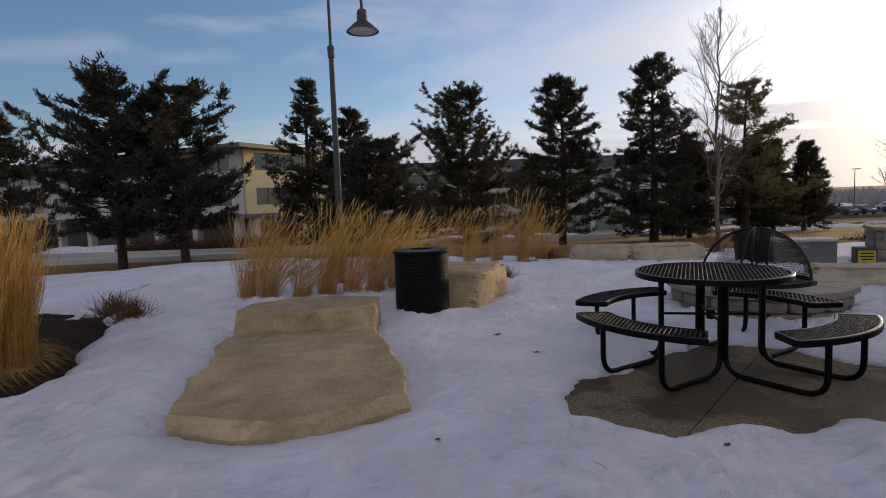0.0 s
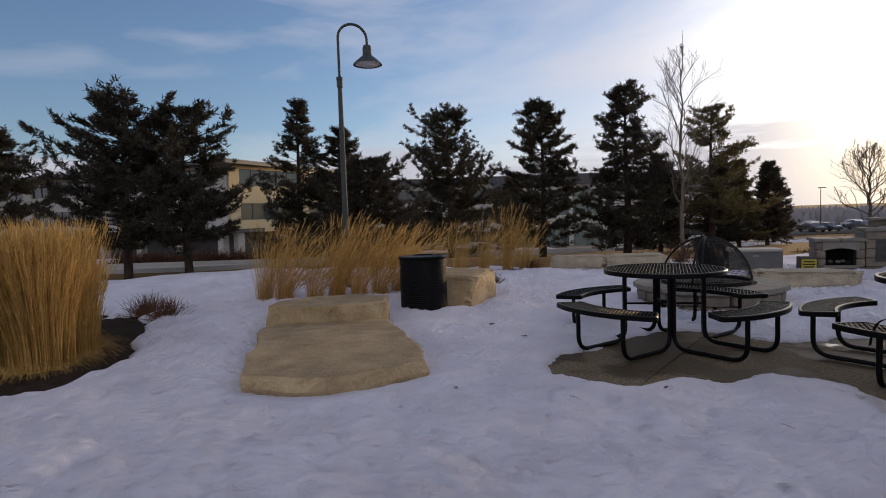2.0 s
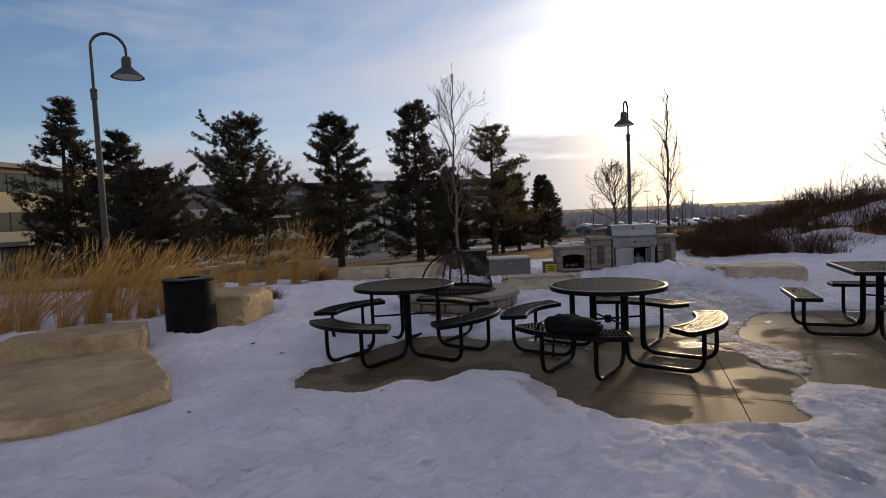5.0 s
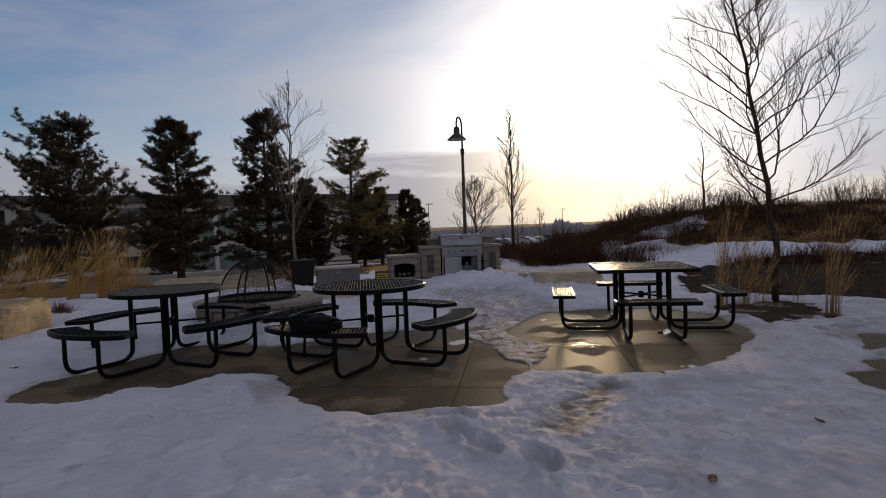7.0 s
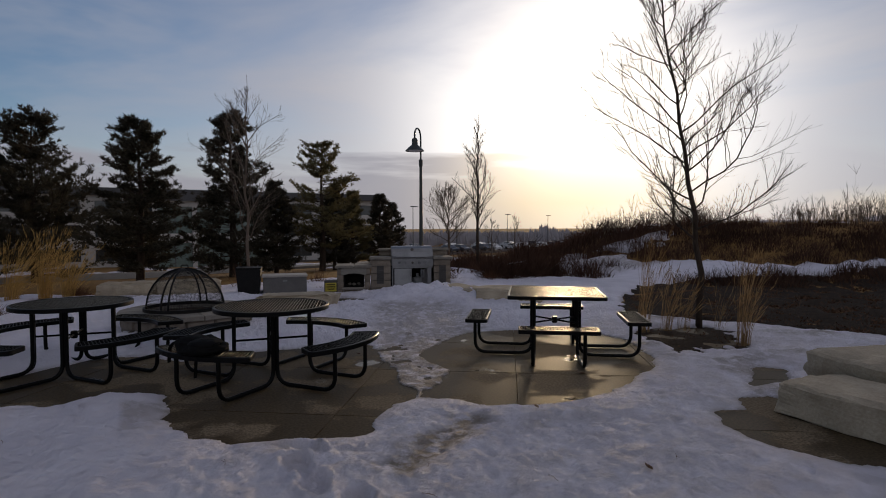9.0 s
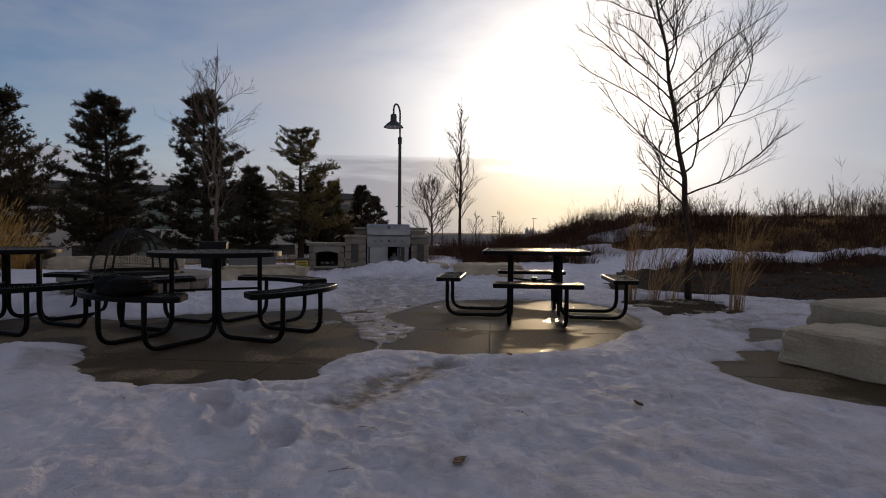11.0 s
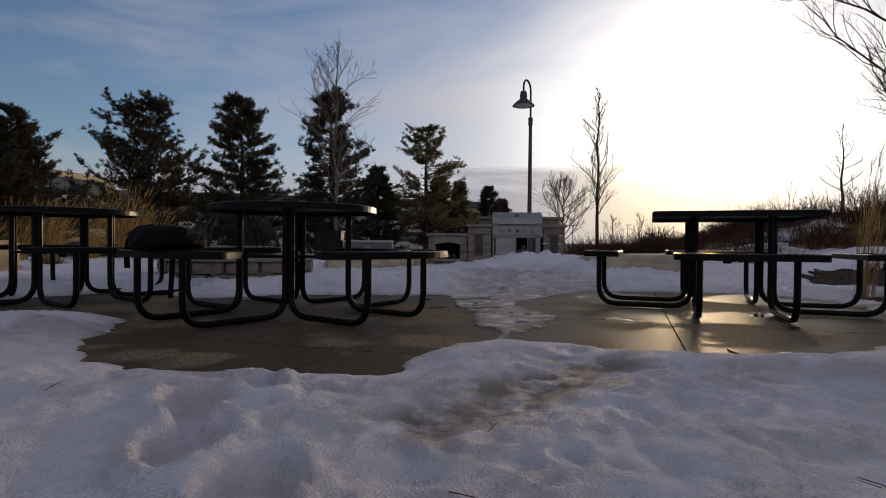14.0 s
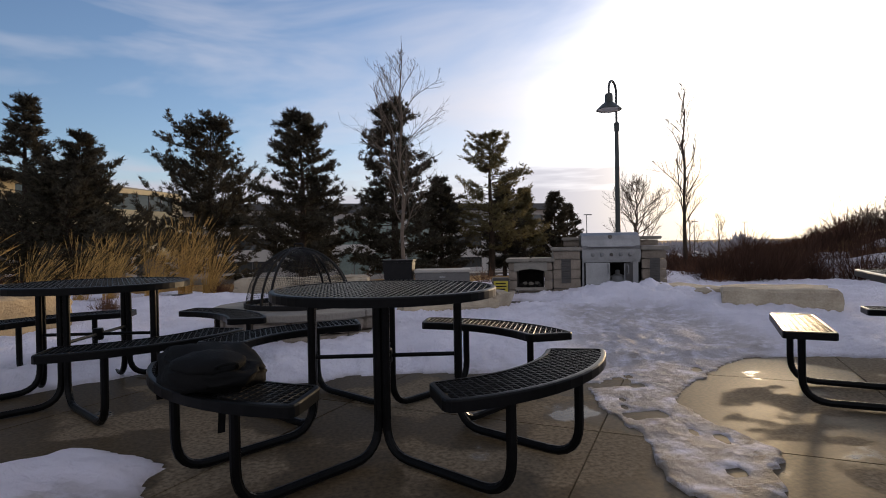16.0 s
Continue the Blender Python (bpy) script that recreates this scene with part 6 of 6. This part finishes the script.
def far_woods():
    """A low belt of leafless woods and hedges along the horizon."""
    rng = np.random.RandomState(11)
    verts, faces = [], []
    for _ in range(9000):
        a = radians(rng.uniform(-75, 100))
        d = rng.uniform(150, 240)
        x, y = d * math.sin(a), d * math.cos(a)
        grow = 0.55 + 0.9 * fbm(a * 9.0, 1.0, 0.0, 4)
        h = min(6.4, max(4.4, 8.4 * grow * rng.uniform(0.45, 1.1))) * rng.uniform(0.92, 1.12)
        w = rng.uniform(0.12, 0.55)
        z = -4.2
        i = len(verts)
        c, s = math.cos(a), -math.sin(a)
        verts += [(x - c * w, y - s * w, z), (x + c * w, y + s * w, z), (x + c * w * 1.3, y + s * w * 1.3, z + h * 0.55), (x + rng.normal(0, 0.5), y, z + h), (x - c * w * 1.3, y - s * w * 1.3, z + h * 0.6)]
        faces.append((i, i + 1, i + 2, i + 3, i + 4))
    return tagged(raw("far_woods", verts, faces, M["far_woods"]), "far leafless woods along the horizon, haze painted into their grey", "woods", kind="stuff")


far_woods()

# ---- buildings ----


def facade(root, origin, along, width, z0, z1, mat, rows, cols, win_w, win_h, sill, glass, inset=0.25):
    """A wall of thickness with set-back windows: piers and spandrels round real openings."""
    o, a = Vector(origin), Vector(along).normalized()
    n = Vector((a.y, -a.x, 0))
    bm = bmesh.new()
    ang = math.atan2(a.y, a.x)
    storey = (z1 - z0) / rows
    gap = (width - cols * win_w) / (cols + 1)
    for r in range(rows):
        b = z0 + r * storey
        for lo, hi in ((b, b + sill), (b + sill + win_h, b + storey)):
            c = o + a * width / 2
            box(bm, (width, inset * 2, hi - lo), (c.x, c.y, (lo + hi) / 2), ang)
        for k in range(cols + 1):
            c = o + a * (gap / 2 + k * (gap + win_w))
            box(bm, (gap, inset * 2 - 0.01, win_h + 0.02), (c.x, c.y, b + sill + win_h / 2), ang)
    part("wall", bm, mat, root)
    for r in range(rows):
        for k in range(cols):
            c = o + a * (gap + win_w / 2 + k * (gap + win_w)) + n * -0.05
            bm = bmesh.new()
            box(bm, (win_w, 0.06, win_h), (c.x, c.y, z0 + r * storey + sill + win_h / 2), ang)
            w = part("window", bm, glass, root, "dark tinted window band")
            for m in range(int(win_w / 1.6) + 1):
                bm = bmesh.new()
                q = c + a * (-win_w / 2 + m * win_w / max(1, int(win_w / 1.6)))
                q = q + n * 0.05
                box(bm, (0.09, 0.08, win_h), (q.x, q.y, z0 + r * storey + sill + win_h / 2), ang)
                part("mullion", bm, M["roof_dark"], w)


def office_block():
    root = thing("office_building", "three-storey tan office building with dark window bands", "building")
    c = Vector((-24.6, 52.2, 0))
    e = Vector((0.50, 0.87, 0)).normalized()
    w = Vector((-0.93, 0.36, 0)).normalized()
    top, base = 7.4, -3.4
    facade(root, c, e, 20, 0.4, top, M["stucco"], 2, 2, 8.2, 1.7, 1.3, M["glass_dark"])
    facade(root, c + w * 44, -w, 44, 0.4, top, M["stucco_grey"], 2, 4, 9.0, 1.7, 1.3, M["glass_dark"])
    for k in range(4):
        p = c + e * (1.0 + 6 * k)
        bm = bmesh.new()
        box(bm, (0.8, 0.8, 0.4 - base), (p.x, p.y, (0.4 + base) / 2), math.atan2(e.y, e.x), bevel=0.05)
        part("column", bm, M["stucco_grey"], root)
    for k in range(8):
        p = c + w * (1.0 + 6 * k)
        bm = bmesh.new()
        box(bm, (0.8, 0.8, 0.4 - base), (p.x, p.y, (0.4 + base) / 2), math.atan2(w.y, w.x), bevel=0.05)
        part("column", bm, M["stucco_grey"], root)
    bm = bmesh.new()
    mid = c + e * 12 + w * 23
    ang = math.atan2(w.y, w.x)
    box(bm, (41, 20, 3.6), (mid.x, mid.y, -1.6), ang)
    part("ground_floor", bm, M["roof_dark"], root, "dark recessed ground floor")
    bm = bmesh.new()
    mid = c + e * 9 + w * 21.5
    box(bm, (44, 22, 0.4), (mid.x, mid.y, top + 0.02), ang)
    box(bm, (42, 20, 0.4), (mid.x, mid.y, 0.6), ang)
    part("roof", bm, M["roof_dark"], root)


def long_building():
    root = thing("office_wing", "long low pale-grey office wing with a dark roof band", "building")
    o = Vector((-24.0, 78, 0))
    a = Vector((1.0, 0.02, 0)).normalized()
    facade(root, o, a, 60, -3.4, 5.9, M["stucco_grey"], 3, 6, 8.2, 1.5, 0.9, M["glass_dark"])
    bm = bmesh.new()
    box(bm, (61, 1.2, 0.9), (o.x + 30, o.y + 0.2, 6.4), 0.02)
    box(bm, (60, 18, 0.4), (o.x + 30, o.y + 9.5, 6.0), 0.02)
    part("roof", bm, M["roof_dark"], root)


def entrance():
    root = thing("entrance_pavilion", "glazed entrance pavilion with pale frames", "building")
    o, a = Vector((3.2, 62, 0)), Vector((1, 0.03, 0)).normalized()
    facade(root, o, a, 12, -3.2, 4.6, M["stucco_grey"], 2, 3, 3.4, 2.9, 0.4, M["glass_green"])
    bm = bmesh.new()
    box(bm, (13, 9, 0.9), (9.2, 66, 5.05), 0.03)
    part("roof", bm, M["roof_dark"], root)


office_block()
long_building()
entrance()


def parking_pole(at, h):
    root = thing("parking_lot_lamp", "thin distant parking-lot light pole", "street lamp", pose(at[0], at[1], float(ground_z(*at))), "parking lot lamps")
    bm = bmesh.new()
    tube(bm, [(0, 0, 0), (0, 0, h)], 0.09, 8, 0.6)
    part("pole", bm, M["lamp_green"], root)
    bm = bmesh.new()
    box(bm, (1.3, 0.35, 0.14), (0.2, 0, h), bevel=0.03)
    part("head", bm, M["lamp_green"], root)


for p, h in (((44, 84), 8.6), ((36, 96), 6.5), ((62, 100), 7.5), ((78, 104), 8.0), ((27, 92), 6.5), ((95, 110), 8.0)):
    parking_pole(p, h)


def car(at, turn, mat, label):
    root = thing("car", label, "car", pose(at[0], at[1], float(ground_z(*at)) + 0.14, 0, 0, turn), "parked cars")
    bm = bmesh.new()
    side = [(-2.2, 0.25), (-2.25, 0.65), (-1.9, 0.85), (-1.35, 0.92), (-0.75, 1.42), (0.75, 1.45), (1.6, 0.95), (2.15, 0.88), (2.25, 0.6), (2.2, 0.25)]
    a, b = [[bm.verts.new((x, s * (0.88 if z < 1 else 0.68), z)) for x, z in side] for s in (-1, 1)]
    for i in range(len(side)):
        j = (i + 1) % len(side)
        bm.faces.new((a[i], a[j], b[j], b[i]))
    bm.faces.new(list(reversed(a)))
    bm.faces.new(b)
    bmesh.ops.recalc_face_normals(bm, faces=bm.faces[:])
    part("body", bm, mat, root)
    for s in (-1, 1):
        bm = bmesh.new()
        box(bm, (1.7, 0.02, 0.36), (0.0, s * 0.785, 1.16), tilt=Matrix.Rotation(s * 0.42, 4, "X"))
        part("side_glass", bm, M["glass_dark"], root)
    for x in (-1.4, 1.4):
        for s in (-1, 1):
            bm = bmesh.new()
            lathe(bm, [(0.32, -0.1), (0.34, -0.08), (0.34, 0.08), (0.32, 0.1)], 16)
            w = part("wheel", bm, M["tyre"], root)
            w.matrix_basis = pose(x, s * 0.82, 0.32, 90, 0, 0)


rnd = random.Random(5)
for k in range(34):
    white = rnd.random() < 0.4
    car((24 + 3.1 * k + rnd.uniform(-0.3, 0.3), 84 + 0.72 * k + (9 if k % 3 == 0 else 0)), 100 + rnd.uniform(-4, 4), M["car_b"] if white else M["car_a"], "white car parked in the far lot" if white else "grey car parked in the far lot")

# ---- small litter on the snow ----


def leaf(at, seed, size):
    rnd = random.Random(seed)
    bm = bmesh.new()
    n = 9
    ring = [bm.verts.new((size * (1 + 0.5 * math.cos(2 * t)) * math.cos(t), size * 0.6 * (1 + rnd.uniform(-0.2, 0.2)) * math.sin(t), 0.10 * size * math.cos(3 * t))) for t in np.linspace(0, 6.283, n, endpoint=False)]
    c = bm.verts.new((0, 0, -0.008))
    for i in range(n):
        bm.faces.new((ring[i], ring[(i + 1) % n], c))
    r = bmesh.ops.extrude_face_region(bm, geom=bm.faces[:])
    bmesh.ops.translate(bm, vec=(0, 0, 0.004), verts=[v for v in r["geom"] if isinstance(v, bmesh.types.BMVert)])
    ob = part("dead_leaf", bm, M["leaf"])
    d, _ = snow_thickness(np.array([at[0]]), np.array([at[1]]))
    ob.matrix_world = pose(at[0], at[1], max(0.0, float(d[0])) + 0.012, 8, -6, rnd.uniform(0, 360))
    return tagged(ob, "curled brown dead leaf lying on the snow", "leaf", "dead leaves")


for k, (x, y, s) in enumerate(((0.07, 3.04, 0.030), (-0.25, 3.5, 0.025), (3.72, -2.10, 0.042), (5.05, -0.63, 0.026), (4.9, -1.94, 0.026), (0.9, 1.2, 0.025), (-0.6, 1.2, 0.025), (6.25, 0.15, 0.04), (4.5, 2.2, 0.02))):
    leaf((x, y), k, s)


def fallen_twig(at, seed):
    rnd = random.Random(seed)
    bm = bmesh.new()
    a = rnd.uniform(0, 6.28)
    d = Vector((math.cos(a), math.sin(a), 0))
    tube(bm, [d * -0.05, d * 0.0 + Vector((0.004, 0.003, 0.004)), d * 0.05], 0.0014, 5, 0.6)
    e = (d + Vector((-d.y, d.x, 0)) * 0.7).normalized()
    tube(bm, [(0, 0, 0), e * 0.035 + Vector((0, 0, 0.004))], 0.0011, 4, 0.6)
    ob = part("fallen_twig", bm, M["twig"])
    t, _ = snow_thickness(np.array([at[0]]), np.array([at[1]]))
    ob.matrix_world = pose(at[0], at[1], max(0.0, float(t[0])) + 0.006)
    return tagged(ob, "short broken brown twig on the snow", "twig", "fallen twigs")


for k, (x, y) in enumerate(((3.55, -1.6), (3.75, -1.2), (3.3, -1.95), (4.3, -1.75), (2.6, -0.6), (5.2, -1.9), (1.3, 0.4), (0.2, 0.9))):
    fallen_twig((x, y), k)

# ---- patio panels ----
patio = tagged(new("patio"), "damp brown-grey concrete patio with saw-cut joints", "patio", kind="structure")
PANEL = 1.52
panel_bm = bmesh.new()
box(panel_bm, (PANEL - 0.004, PANEL - 0.004, 0.12), (0, 0, 0), bevel=0.003)
first_panel = None
spin = radians(-35)
for i in range(-5, 6):
    for j in range(-5, 6):
        x, y = 4.24 + PANEL * (i * math.cos(spin) - j * math.sin(spin)), 2.45 + PANEL * (i * math.sin(spin) + j * math.cos(spin))
        if not (-0.6 < x < 9.6 and -3.2 < y < 8.2):
            continue
        if first_panel is None:
            first_panel = part("panel", panel_bm, M["concrete"], patio)
            ob = first_panel
        else:
            ob = new("panel", first_panel.data)
            ob.parent = patio
        ob.matrix_basis = pose(x, y, -0.06, 0, 0, math.degrees(spin))
